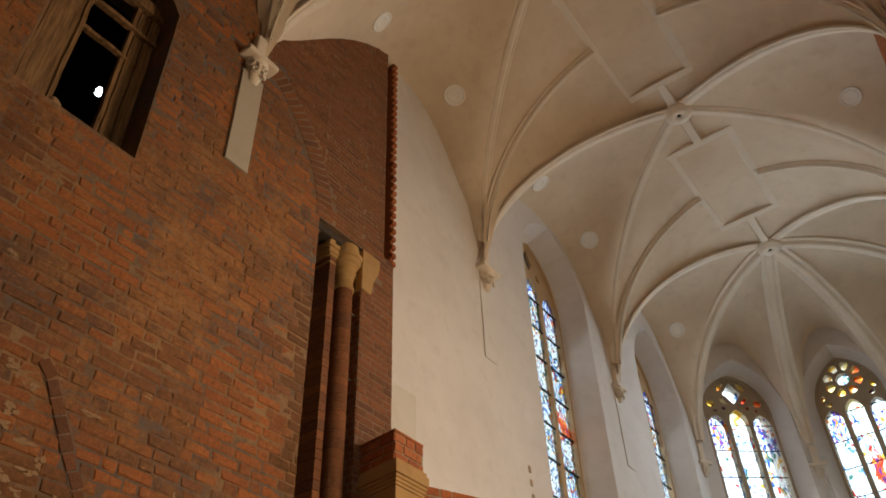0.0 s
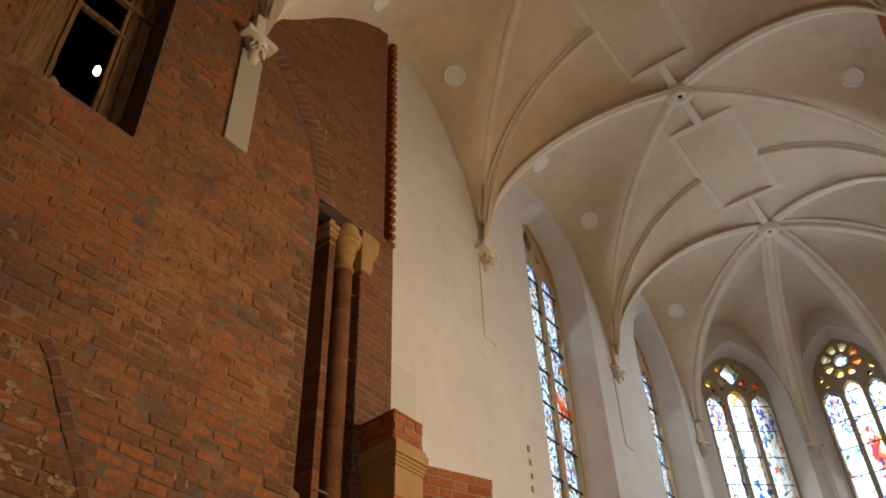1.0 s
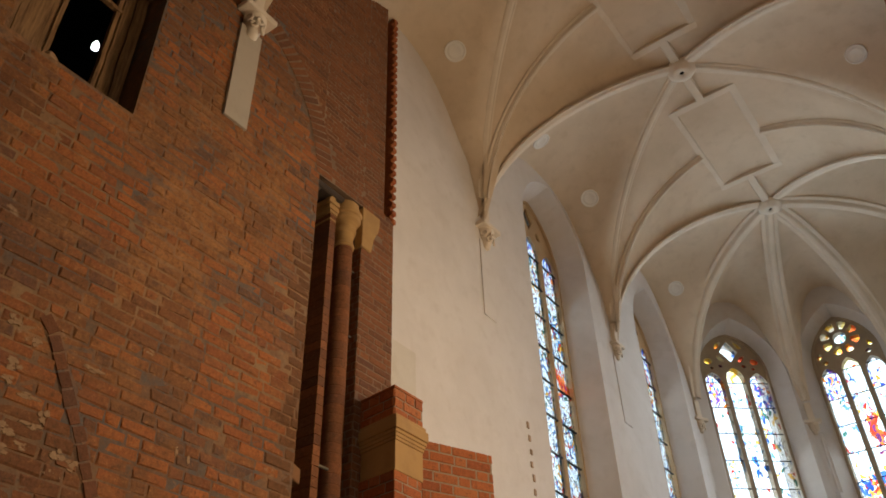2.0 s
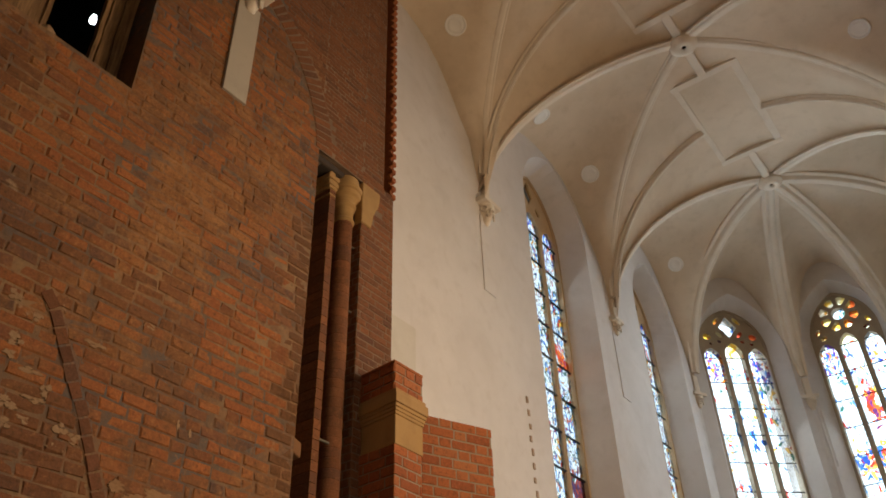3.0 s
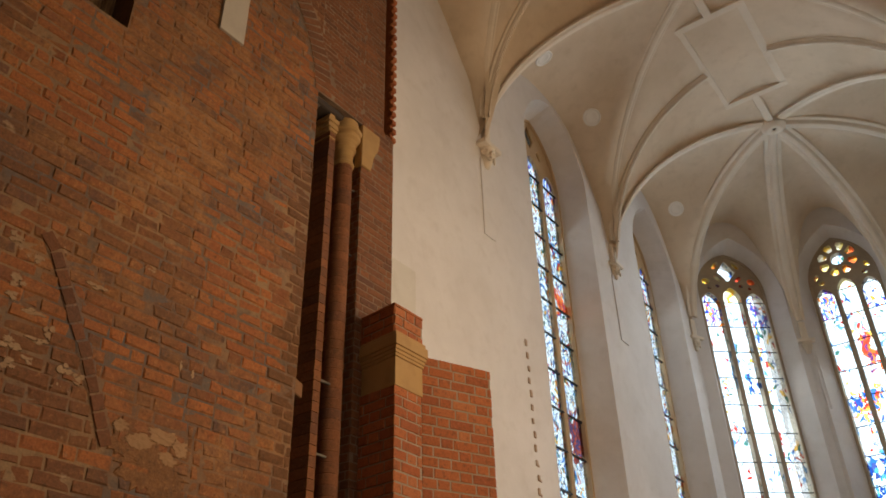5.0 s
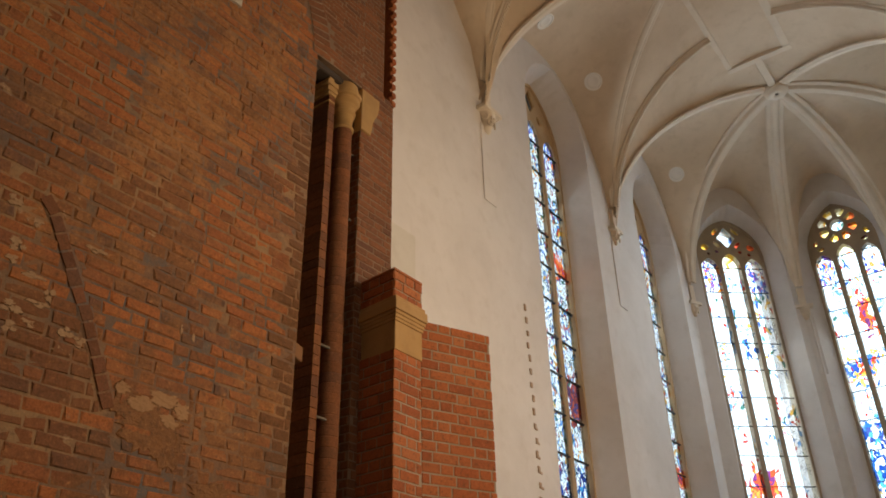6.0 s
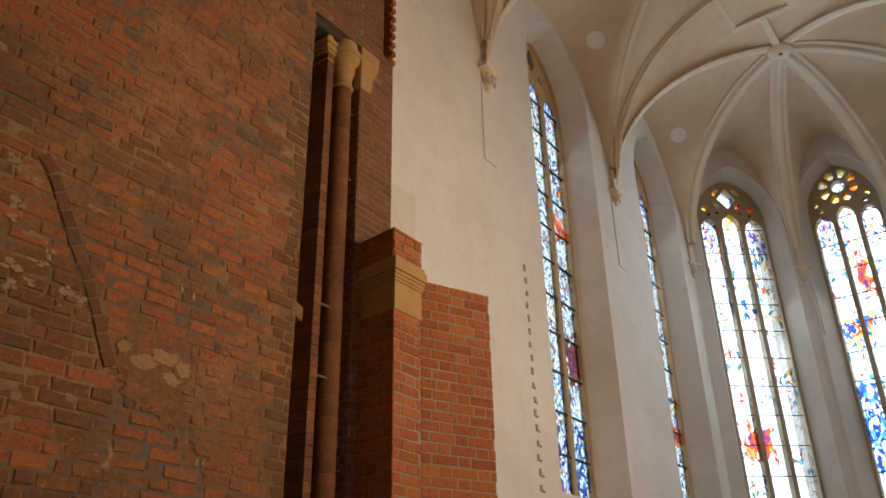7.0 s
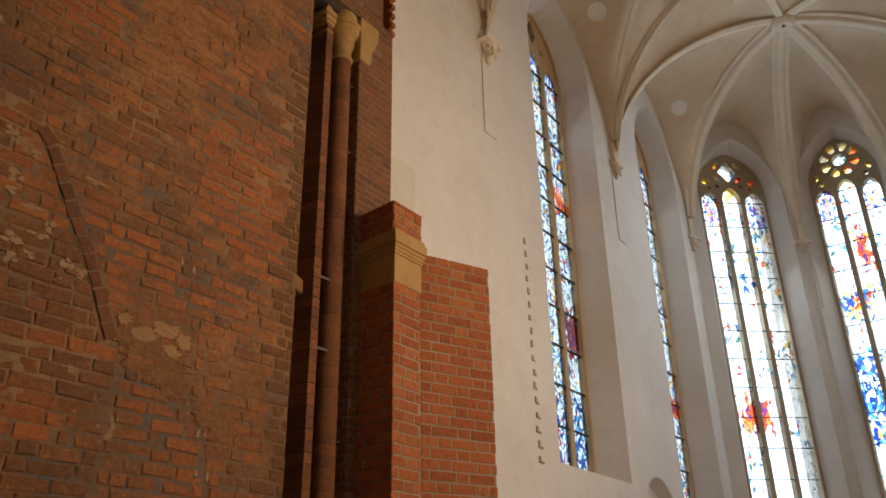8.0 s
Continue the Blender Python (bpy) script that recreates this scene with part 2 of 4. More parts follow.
MAROON = [(0.07, 0.014, 0.012), (0.05, 0.018, 0.035), (0.13, 0.03, 0.02), (0.03, 0.02, 0.05)]
MIXED = [(0.01, 0.03, 0.15), (0.29, 0.09, 0.015), (0.30, 0.22, 0.04), (0.31, 0.31, 0.31), (0.02, 0.06, 0.2), (0.22, 0.02, 0.01)]
FIRES = [(0.32, 0.27, 0.10), (0.31, 0.10, 0.015), (0.33, 0.31, 0.22), (0.32, 0.21, 0.03), (0.33, 0.32, 0.28), (0.28, 0.05, 0.012)]
GLASS_SIDE = stained("stained_glass_side", BLUES, 0.042, 0.47, [((-5.51, 11.22, 4.25 + EYE), (0.5, 0.32, 0.42), MAROON), ((-5.51, 11.2, 6.6 + EYE), (0.5, 0.3, 0.2), REDS),
                                                                 ((-5.51, 11.2, 2.5 + EYE), (0.5, 0.9, 0.7), DEEP), ((-5.51, 15.4, 3.9 + EYE), (0.5, 0.4, 0.2), REDS)], 0.95, 0.9)
GLASS_APSE = stained("stained_glass_apse", BLUES, 0.06, 0.575, [((-4.53, 17.39, 3.97 + EYE), (0.36, 0.36, 0.40), REDS), ((-4.3, 17.6, 6.95 + EYE), (0.12, 0.12, 0.40), DEEP),
                                                                ((-1.95, 18.53, 7.40 + EYE), (0.16, 0.5, 0.50), REDS), ((-2.35, 18.53, 6.25 + EYE), (0.38, 0.5, 0.36), MIXED),
                                                                ((-2.45, 18.53, 4.3 + EYE), (0.40, 0.5, 1.0), DEEP)], 0.55, 0.9)
GLASS_TOP = stained("stained_glass_blue", [(0.015, 0.03, 0.15), (0.28, 0.31, 0.33), (0.04, 0.09, 0.23), (0.07, 0.03, 0.13), (0.30, 0.32, 0.33), (0.30, 0.10, 0.02), (0.20, 0.24, 0.30)], 0.045, 0.45, (), 0.7)
GLASS_RUBY = stained("stained_glass_ruby", REDS, 0.12, 0.0, (), 0.4)
GLASS_FIRE = stained("stained_glass_fire", FIRES, 0.13, 0.0, (), 0.4, 0.3)
GLASS_DUSK = stained("stained_glass_dusty", [(0.12, 0.075, 0.035), (0.15, 0.10, 0.05), (0.10, 0.05, 0.02), (0.17, 0.12, 0.07)], 0.14, 0.0, (), 0.4, 0.3)


# ------------------------------------------------------------------ builders
def mesh(name, verts, faces, mat, parent=None, label="", smooth=False):
    me = bpy.data.meshes.new(name)
    me.from_pydata([tuple(v) for v in verts], [], faces)
    me.update()
    bm = bmesh.new()
    bm.from_mesh(me)
    bmesh.ops.recalc_face_normals(bm, faces=bm.faces)
    bm.to_mesh(me)
    bm.free()
    if smooth:
        me.polygons.foreach_set("use_smooth", [True] * len(me.polygons))
    me.materials.append(mat)
    ob = new(name, me)
    if parent is not None:
        ob.parent = parent
    return tagged(ob, label)


def part(name, bm, mat, parent=None, label="", smooth=False):
    me = bpy.data.meshes.new(name)
    bmesh.ops.recalc_face_normals(bm, faces=bm.faces)
    bm.to_mesh(me)
    bm.free()
    if smooth:
        me.polygons.foreach_set("use_smooth", [True] * len(me.polygons))
    me.materials.append(mat)
    ob = new(name, me)
    if parent is not None:
        ob.parent = parent
    return tagged(ob, label)


def box_bm(x0, x1, y0, y1, z0, z1, bevel=0.0):
    bm = bmesh.new()
    bmesh.ops.create_cube(bm, size=1)
    for v in bm.verts:
        v.co = Vector(((x0 + x1) / 2 + v.co.x * (x1 - x0), (y0 + y1) / 2 + v.co.y * (y1 - y0), (z0 + z1) / 2 + v.co.z * (z1 - z0)))
    if bevel:
        bmesh.ops.bevel(bm, geom=bm.edges[:], offset=bevel, segments=2, affect="EDGES", profile=0.5)
    return bm


def prism_bm(points, z0, z1, bevel=0.0):
    bm = bmesh.new()
    lo = [bm.verts.new((x, y, z0)) for x, y in points]
    hi = [bm.verts.new((x, y, z1)) for x, y in points]
    bm.faces.new(lo[::-1])
    bm.faces.new(hi)
    for i in range(len(points)):
        j = (i + 1) % len(points)
        bm.faces.new((lo[i], lo[j], hi[j], hi[i]))
    if bevel:
        bmesh.ops.bevel(bm, geom=bm.edges[:], offset=bevel, segments=2, affect="EDGES", profile=0.5)
    return bm


def lathe_bm(profile, cx, cy, n=28, a0=0.0, a1=2 * math.pi):
    bm = bmesh.new()
    full = abs(a1 - a0 - 2 * math.pi) < 1e-6
    rings = []
    for i in range(n if full else n + 1):
        a = a0 + (a1 - a0) * i / n
        rings.append([bm.verts.new((cx + r * math.cos(a), cy + r * math.sin(a), z)) for r, z in profile])
    for i in range(n):
        p, q = rings[i], rings[(i + 1) % len(rings)]
        for k in range(len(profile) - 1):
            bm.faces.new((p[k], q[k], q[k + 1], p[k + 1]))
    return bm


def pointed(hw, sill, spring, apex, n=9):
    """Outline of a pointed opening, from the lower left round over the point to the lower right."""
    c = ((apex - spring) ** 2 - hw * hw) / (2 * hw)
    r = hw + c
    a1 = math.atan2(apex - spring, c)
    right = [(-c + r * math.cos(a1 * i / n), spring + r * math.sin(a1 * i / n)) for i in range(n + 1)]
    left = [(-x, z) for x, z in right[:-1]]
    return [(-hw, sill)] + left + right[::-1] + [(hw, sill)]


def plate(loops, d0, d1):
    """A flat slab with holes: loops[0] is the outline. Returns verts (s, d, z) and faces."""
    flat = [[Vector((s, z, 0)) for s, z in lp] for lp in loops]
    from mathutils.geometry import tessellate_polygon
    tris = tessellate_polygon(flat)
    pts = [p for lp in loops for p in lp]
    n = len(pts)
    verts = [(s, d0, z) for s, z in pts] + [(s, d1, z) for s, z in pts]
    faces = [tuple(t) for t in tris] + [tuple(i + n for i in t) for t in tris]
    k = 0
    for lp in loops:
        m = len(lp)
        for i in range(m):
            a, b = k + i, k + (i + 1) % m
            faces.append((a, b, b + n, a + n))
        k += m
    return verts, faces


class Frame:
    """A wall's own axes: origin on its face, s along it, d outwards from the room, z up."""

    def __init__(self, o, t, out):
        self.o, self.t, self.out = Vector((*o, 0)), Vector((*t, 0)).normalized(), Vector((*out, 0)).normalized()

    def __call__(self, s, d, z):
        return self.o + self.t * s + self.out * d + Vector((0, 0, z))


def wall(name, fr, s0, s1, z0, z1, thick, mat, holes=(), label=""):
    """holes: (centre, outline at the face, outline further in, depth, goes_through)."""
    from mathutils.geometry import tessellate_polygon
    verts, faces = [], []

    def sheet(loops, d):
        base = len(verts)
        for t in tessellate_polygon([[Vector((s, z, 0)) for s, z in lp] for lp in loops]):
            faces.append(tuple(base + i for i in t))
        for lp in loops:
            verts.extend(fr(s, d, z) for s, z in lp)

    def band(a, da, b, db):
        base, n = len(verts), len(a)
        verts.extend(fr(s, da, z) for s, z in a)
        verts.extend(fr(s, db, z) for s, z in b)
        for i in range(n):
            j = (i + 1) % n
            faces.append((base + i, base + j, base + n + j, base + n + i))

    rim = [(s0, z0), (s1, z0), (s1, z1), (s0, z1)]
    moved = [([(c + s, z) for s, z in a], [(c + s, z) for s, z in b], dep, thru) for c, a, b, dep, thru in holes]
    sheet([rim] + [h[0] for h in moved], 0)
    sheet([rim] + [h[1] for h in moved if h[3]], thick)
    band(rim, 0, rim, thick)
    for a, b, dep, thru in moved:
        band(a, 0, b, dep)
        if thru:
            band(b, dep, b, thick)
        else:
            sheet([b], dep)
    return tagged(mesh(name, verts, faces, mat), label, kind="structure")


def sweep(path, profile, ups, closed=False):
    """Sweeps a closed 2-D profile (side, up) along a path with an up vector for each point."""
    verts, faces, n, m = [], [], len(path), len(profile)
    for i, p in enumerate(path):
        a = path[(i - 1) % n] if (i or closed) else path[0]
        b = path[(i + 1) % n] if (i < n - 1 or closed) else path[-1]
        d = (b - a).normalized()
        side = d.cross(ups[i]).normalized()
        up = side.cross(d)
        verts.extend(p + side * u + up * v for u, v in profile)
    for i in range(n if closed else n - 1):
        j = (i + 1) % n
        for k in range(m):
            l = (k + 1) % m
            faces.append((i * m + k, i * m + l, j * m + l, j * m + k))
    if not closed:
        faces += [tuple(range(m)), tuple(range((n - 1) * m, n * m))]
    return verts, faces


# ------------------------------------------------------------------ vault
def web(p, a, b, rise, r, w):
    """A point of the web between the boss p and the wall edge a-b: r from boss to edge, w from -1 to 1 along it."""
    e = [a[i] + (b[i] - a[i]) * (w + 1) / 2 for i in (0, 1)]
    if abs(a[1] - b[1]) < 0.01 and rise > HR - HS - 0.01:
        e[0] = XR + ((b[0] if w > 0 else a[0]) - XR) * abs(w)
    x, y = p[0] + (e[0] - p[0]) * r, p[1] + (e[1] - p[1]) * r
    s = max(0.0, 1 - min(r, 1.0) * abs(w))
    ge = math.sqrt(max(0.0, 1 - (1 - s) ** 2))
    # the western diagonals hang lower than the eastern ones
    full_part = 0.85 if p[1] > 14 else 0.68
    gd = full_part * ge + (1 - full_part) * s if (a if w < 0 else b)[1] < p[1] else ge ** 0.82
    hold = 1.0 if rise < HR - HS - 0.01 else (1 - min(r, 1.0) ** 6) / (2.0001 - min(r, 1.0) ** 6 - abs(w) ** 6)
    ge += (gd - ge) * abs(w) ** 3 * hold
    gw = 1 - (1 - s) ** (1.5 if w < 0 and a == (XN, 3.5) else 2.4)
    k = r * r * (1 - w ** 8) if rise < HR - HS - 0.01 else 0.0
    top = HR - HS + (rise - HR + HS) * r * r * (1 - w * w)
    return Vector((x, y, HS + top * (ge + (gw - ge) * k)))


SECTORS = []                   # (boss, edge start, edge end, rise, on a wall)
BOSSES = []
full, low = HR - HS, HW - HS
for y0, y1 in zip(PIERS, PIERS[1:]):
    c = (XR, 10.13 if y0 == 8.05 else (y0 + y1) / 2)
    BOSSES.append(c)
    SECTORS += [(c, (XN, y0), (XN, y1), low), (c, (XS, y1), (XS, y0), low), (c, (XN, y1), (XS, y1), full), (c, (XS, y0), (XN, y0), full)]
c = (XR, 14.71)
BOSSES.append(c)
ring = [(XN, PIERS[-1])] + [(XN, APSE[0][1])] + APSE[1:] + [(XS, PIERS[-1])]
for a, b in zip(ring, ring[1:]):
    SECTORS.append((c, a, b, low + 0.38))
SECTORS.append((c, ring[-1], ring[0], full))

verts, faces = [], []
NR, NW = 16, 18
for p, a, b, rise in SECTORS:
    base = len(verts)
    for i in range(NR + 1):
        for j in range(NW + 1):
            verts.append(web(p, a, b, rise, i / NR * (1.0 if rise > full - 0.01 else 1.05) if i else 0.004, -1 + 2 * j / NW))
    for i in range(NR):
        for j in range(NW):
            k = base + i * (NW + 1) + j
            faces.append((k, k + 1, k + NW + 2, k + NW + 1))
ceiling = mesh("ceiling", verts, faces, VAULT, smooth=False)
ceiling.data.polygons.foreach_set("use_smooth", [True] * len(ceiling.data.polygons))
tagged(ceiling, "beige plastered ribbed vault over the choir", "vault", kind="structure")
# unseen black slab above the webs, added to shut out the sky
roof = mesh("roof", [(XN - 1, -9, HR + 0.6), (XS + 1, -9, HR + 0.6), (XS + 1, 19.5, HR + 0.6), (XN - 1, 19.5, HR + 0.6),
                     (XN - 1, -9, HR + 0.9), (XS + 1, -9, HR + 0.9), (XS + 1, 19.5, HR + 0.9), (XN - 1, 19.5, HR + 0.9)],
            [(0, 1, 2, 3), (4, 5, 6, 7), (0, 1, 5, 4), (1, 2, 6, 5), (2, 3, 7, 6), (3, 0, 4, 7)], UNLIT_BLACK)
tagged(roof, "unseen black roof slab that keeps sky light off the vault", "roof", kind="structure")

BIG_RIB = [(-0.085, 0.03), (-0.085, -0.020), (-0.05, -0.034), (-0.045, -0.058), (-0.02, -0.072), (0.02, -0.072), (0.045, -0.058), (0.05, -0.034), (0.085, -0.020), (0.085, 0.03)]
RIB_PROFILE = [(-0.105, 0.03), (-0.105, -0.004), (-0.09, -0.014), (-0.06, -0.014), (-0.045, -0.028), (-0.02, -0.036),
               (0.02, -0.036), (0.045, -0.028), (0.06, -0.014), (0.09, -0.014), (0.105, -0.004), (0.105, 0.03)]
FAT_RIB = [(-0.18, 0.03), (-0.18, -0.006), (-0.16, -0.018), (-0.095, -0.018), (-0.08, -0.036), (-0.05, -0.07), (-0.025, -0.082),
           (0.025, -0.082), (0.05, -0.07), (0.08, -0.036), (0.095, -0.018), (0.16, -0.018), (0.18, -0.006), (0.18, 0.03)]
FLAT_PROFILE = [(-0.075, 0.06), (-0.075, 0.0), (-0.062, -0.012), (0.062, -0.012), (0.075, 0.0), (0.075, 0.06)]
UP = Vector((0, 0, 1))


def rib(path, profile, name="vault_rib", label="moulded plaster rib of the vault"):
    ups = []
    for i, q in enumerate(path):
        d = (path[min(i + 1, len(path) - 1)] - path[max(i - 1, 0)]).normalized()
        side = Vector((d.y, -d.x, 0))
        side = side.normalized() if side.length > 1e-4 else Vector((1, 0, 0))
        ups.append(side.cross(d).normalized() if side.cross(d).z >= -1e-6 else -side.cross(d).normalized())
    v, f = sweep(path, profile, ups)
    # the mouldings draw together where they come down on the corbel
    m = len(profile)
    for i, q in enumerate(path):
        k = 1 - 0.5 * min(1.0, max(0.0, (HS + 1.5 - q.z) / 1.3))
        for j in range(i * m, i * m + m):
            v[j] = q + (v[j] - q) * k
    ob = mesh(name, v, f, RIB, smooth=False)
    return tagged(ob, label, "rib", "ribs of the vault", "structure")


def spaced(n):
    """Steps that crowd towards 1, where the arch springs."""
    return [math.sin(math.pi / 2 * i / n) for i in range(n + 1)]


done = set()
for p, a, b, rise in SECTORS:
    for e, w in ((a, -1), (b, 1)):
        key = (round(p[0], 2), round(p[1], 2), round(e[0], 2), round(e[1], 2))
        if key in done or p[1] < -2:
            continue
        done.add(key)
        rib([web(p, a, b, rise, 0.06 + 0.935 * r, w) for r in spaced(26)], FAT_RIB if p[1] > 14 and e[1] > p[1] else RIB_PROFILE)
def transverse(sec, side, k):
    """A point of the transverse arch: k from the ridge (0) to the wall on that side (1)."""
    y = sec[1][1]
    edge = XN if side < 0 else XS
    return Vector((XR + (edge - XR) * k, y, HS + (HR - HS) * math.sqrt(max(0.0, 1 - k * k))))


# transverse ribs, which end on the long frames of the ridge
HALF_W, HALF_L = 0.565, 1.25
for yc, p in zip(PIERS[2:], BOSSES[1:]):
    sec = next(s for s in SECTORS if s[0] == p and s[3] == full and abs(s[1][1] - yc) < 0.01 and abs(s[2][1] - yc) < 0.01)
    for sx in (-1, 1):
        path = [transverse(sec, sx, HALF_W / 2.94 + (0.99 - HALF_W / 2.94) * r) for r in spaced(24)]
        rib(path, BIG_RIB, label="moulded transverse rib of the vault")
        bv, bf = [], []
        for i in range(90):
            f1 = i / 90 * (len(path) - 1)
            k1 = int(f1)
            q = path[k1].lerp(path[min(k1 + 1, len(path) - 1)], f1 - k1)
            d = (path[min(k1 + 1, len(path) - 1)] - path[k1]).normalized()
            n1 = d.cross(Vector((0, 1, 0))).normalized()
            n1 = -n1 if n1.z > 0 or (abs(n1.z) < 0.05 and n1.x * sx > 0) else n1
            c1 = q + n1 * 0.071
            base = len(bv)
            for e1, e3, e2 in itertools.product((-0.011, 0.011), (-0.03, 0.03), (0.0, 0.016)):
                bv.append(c1 + d * e1 + Vector((0, 1, 0)) * e3 + n1 * e2)
            bf += [tuple(base + x for x in f4) for f4 in ((0, 1, 3, 2), (4, 5, 7, 6), (0, 1, 5, 4), (2, 3, 7, 6), (1, 3, 7, 5))]
        beads = mesh("bead_row", bv, bf, RIB, ceiling)
        tagged(beads, kind="stuff")
# ridge frames
for yc, y0, y1 in zip((3.55, 8.11, 12.29), [q[1] for q in BOSSES[1:]], [q[1] for q in BOSSES[2:]]):
    z = HR - 0.06
    bars = [((XR - HALF_W, yc - HALF_L), (XR - HALF_W, yc + HALF_L)), ((XR + HALF_W, yc - HALF_L), (XR + HALF_W, yc + HALF_L)),
            ((XR - HALF_W, yc - HALF_L), (XR + HALF_W, yc - HALF_L)), ((XR - HALF_W, yc + HALF_L), (XR + HALF_W, yc + HALF_L)),
            ((XR, y0 + 0.2), (XR, yc - HALF_L)), ((XR, yc + HALF_L), (XR, y1 - 0.2))]
    holder = tagged(new("ridge_frame"), "flat plaster frame on the ridge of the vault", "frame", "ridge frames")
    for n, ((xa, ya), (xb, yb)) in enumerate(bars):
        d = Vector((xb - xa, yb - ya, 0)).normalized() * (0.07 if n < 4 else 0.0)
        low_by = Vector((0, 0, 0.005 * (n // 2)))
        a, b = Vector((xa, ya, z)) - d - low_by, Vector((xb, yb, z)) + d - low_by
        v, f = sweep([a, b], FLAT_PROFILE, [UP, UP])
        mesh("bar", v, f, RIB, holder)
for bx, by in BOSSES[1:]:
    boss = tagged(new("vault_boss"), "round plaster boss, its central hole a disc painted near-black", "boss", "bosses of the vault")
    z = HR - 0.02
    part("ring", lathe_bm([(0.04, z - 0.13), (0.10, z - 0.16), (0.17, z - 0.14), (0.21, z - 0.09), (0.24, z - 0.08), (0.25, z)], bx, by), RIB, boss, smooth=True)
    # the hole's shade is put on as a near-black disc
    part("hole", lathe_bm([(0.0, z - 0.09), (0.05, z - 0.10)], bx, by), UNLIT_BLACK, boss)


def disc(point, normal, radius, parent_name="vault_vent"):
    q = normal.to_track_quat("Z", "Y").to_matrix().to_4x4()
    m = Matrix.Translation(point) @ q
    bm = lathe_bm([(0.0, 0.015), (radius * 0.5, 0.018), (radius * 0.62, 0.028), (radius * 0.7, 0.018), (radius * 0.86, 0.02), (radius * 0.9, 0.035), (radius, 0.03), (radius, -0.03)], 0, 0, 32)
    ob = part(parent_name, bm, WHITE, smooth=True)
    ob.matrix_world = m
    return tagged(ob, "round white plaster disc set in the vault", "disc", "discs in the vault")


for p, a, b, rise in SECTORS:
    if rise < full - 0.01 and p[1] > 0 and abs(a[0] - b[0]) < 0.01:
        for r, w in ((0.88, -0.31), (0.86, 0.57)) if a[0] < 0 else ((0.80, -0.49), (0.86, 0.5)):
            q = web(p, a, b, rise, r, w)
            n = (web(p, a, b, rise, r + 0.03, w) - web(p, a, b, rise, r - 0.03, w)).cross(web(p, a, b, rise, r, w + 0.03) - web(p, a, b, rise, r, w - 0.03)).normalized()
            disc(q, n if n.z < 0 else -n, 0.17)


# ------------------------------------------------------------------ windows
def ellipse(cx, cz, rx, rz, turn=0.0, n=14):
    out = []
    for i in range(n):
        a = 2 * math.pi * i / n
        x, z = rx * math.cos(a), rz * math.sin(a)
        out.append((cx + x * math.cos(turn) - z * math.sin(turn), cz + x * math.sin(turn) + z * math.cos(turn)))
    return out


def petal(cx, cz, r0, r1, half, turn):
    pts = [(r0, -half * 0.45), (r0 + (r1 - r0) * 0.7, -half), (r1 - 0.03, -half * 0.8), (r1, 0), (r1 - 0.03, half * 0.8), (r0 + (r1 - r0) * 0.7, half), (r0, half * 0.45)]
    return [(cx + u * math.cos(turn) - v * math.sin(turn), cz + u * math.sin(turn) + v * math.cos(turn)) for u, v in pts]


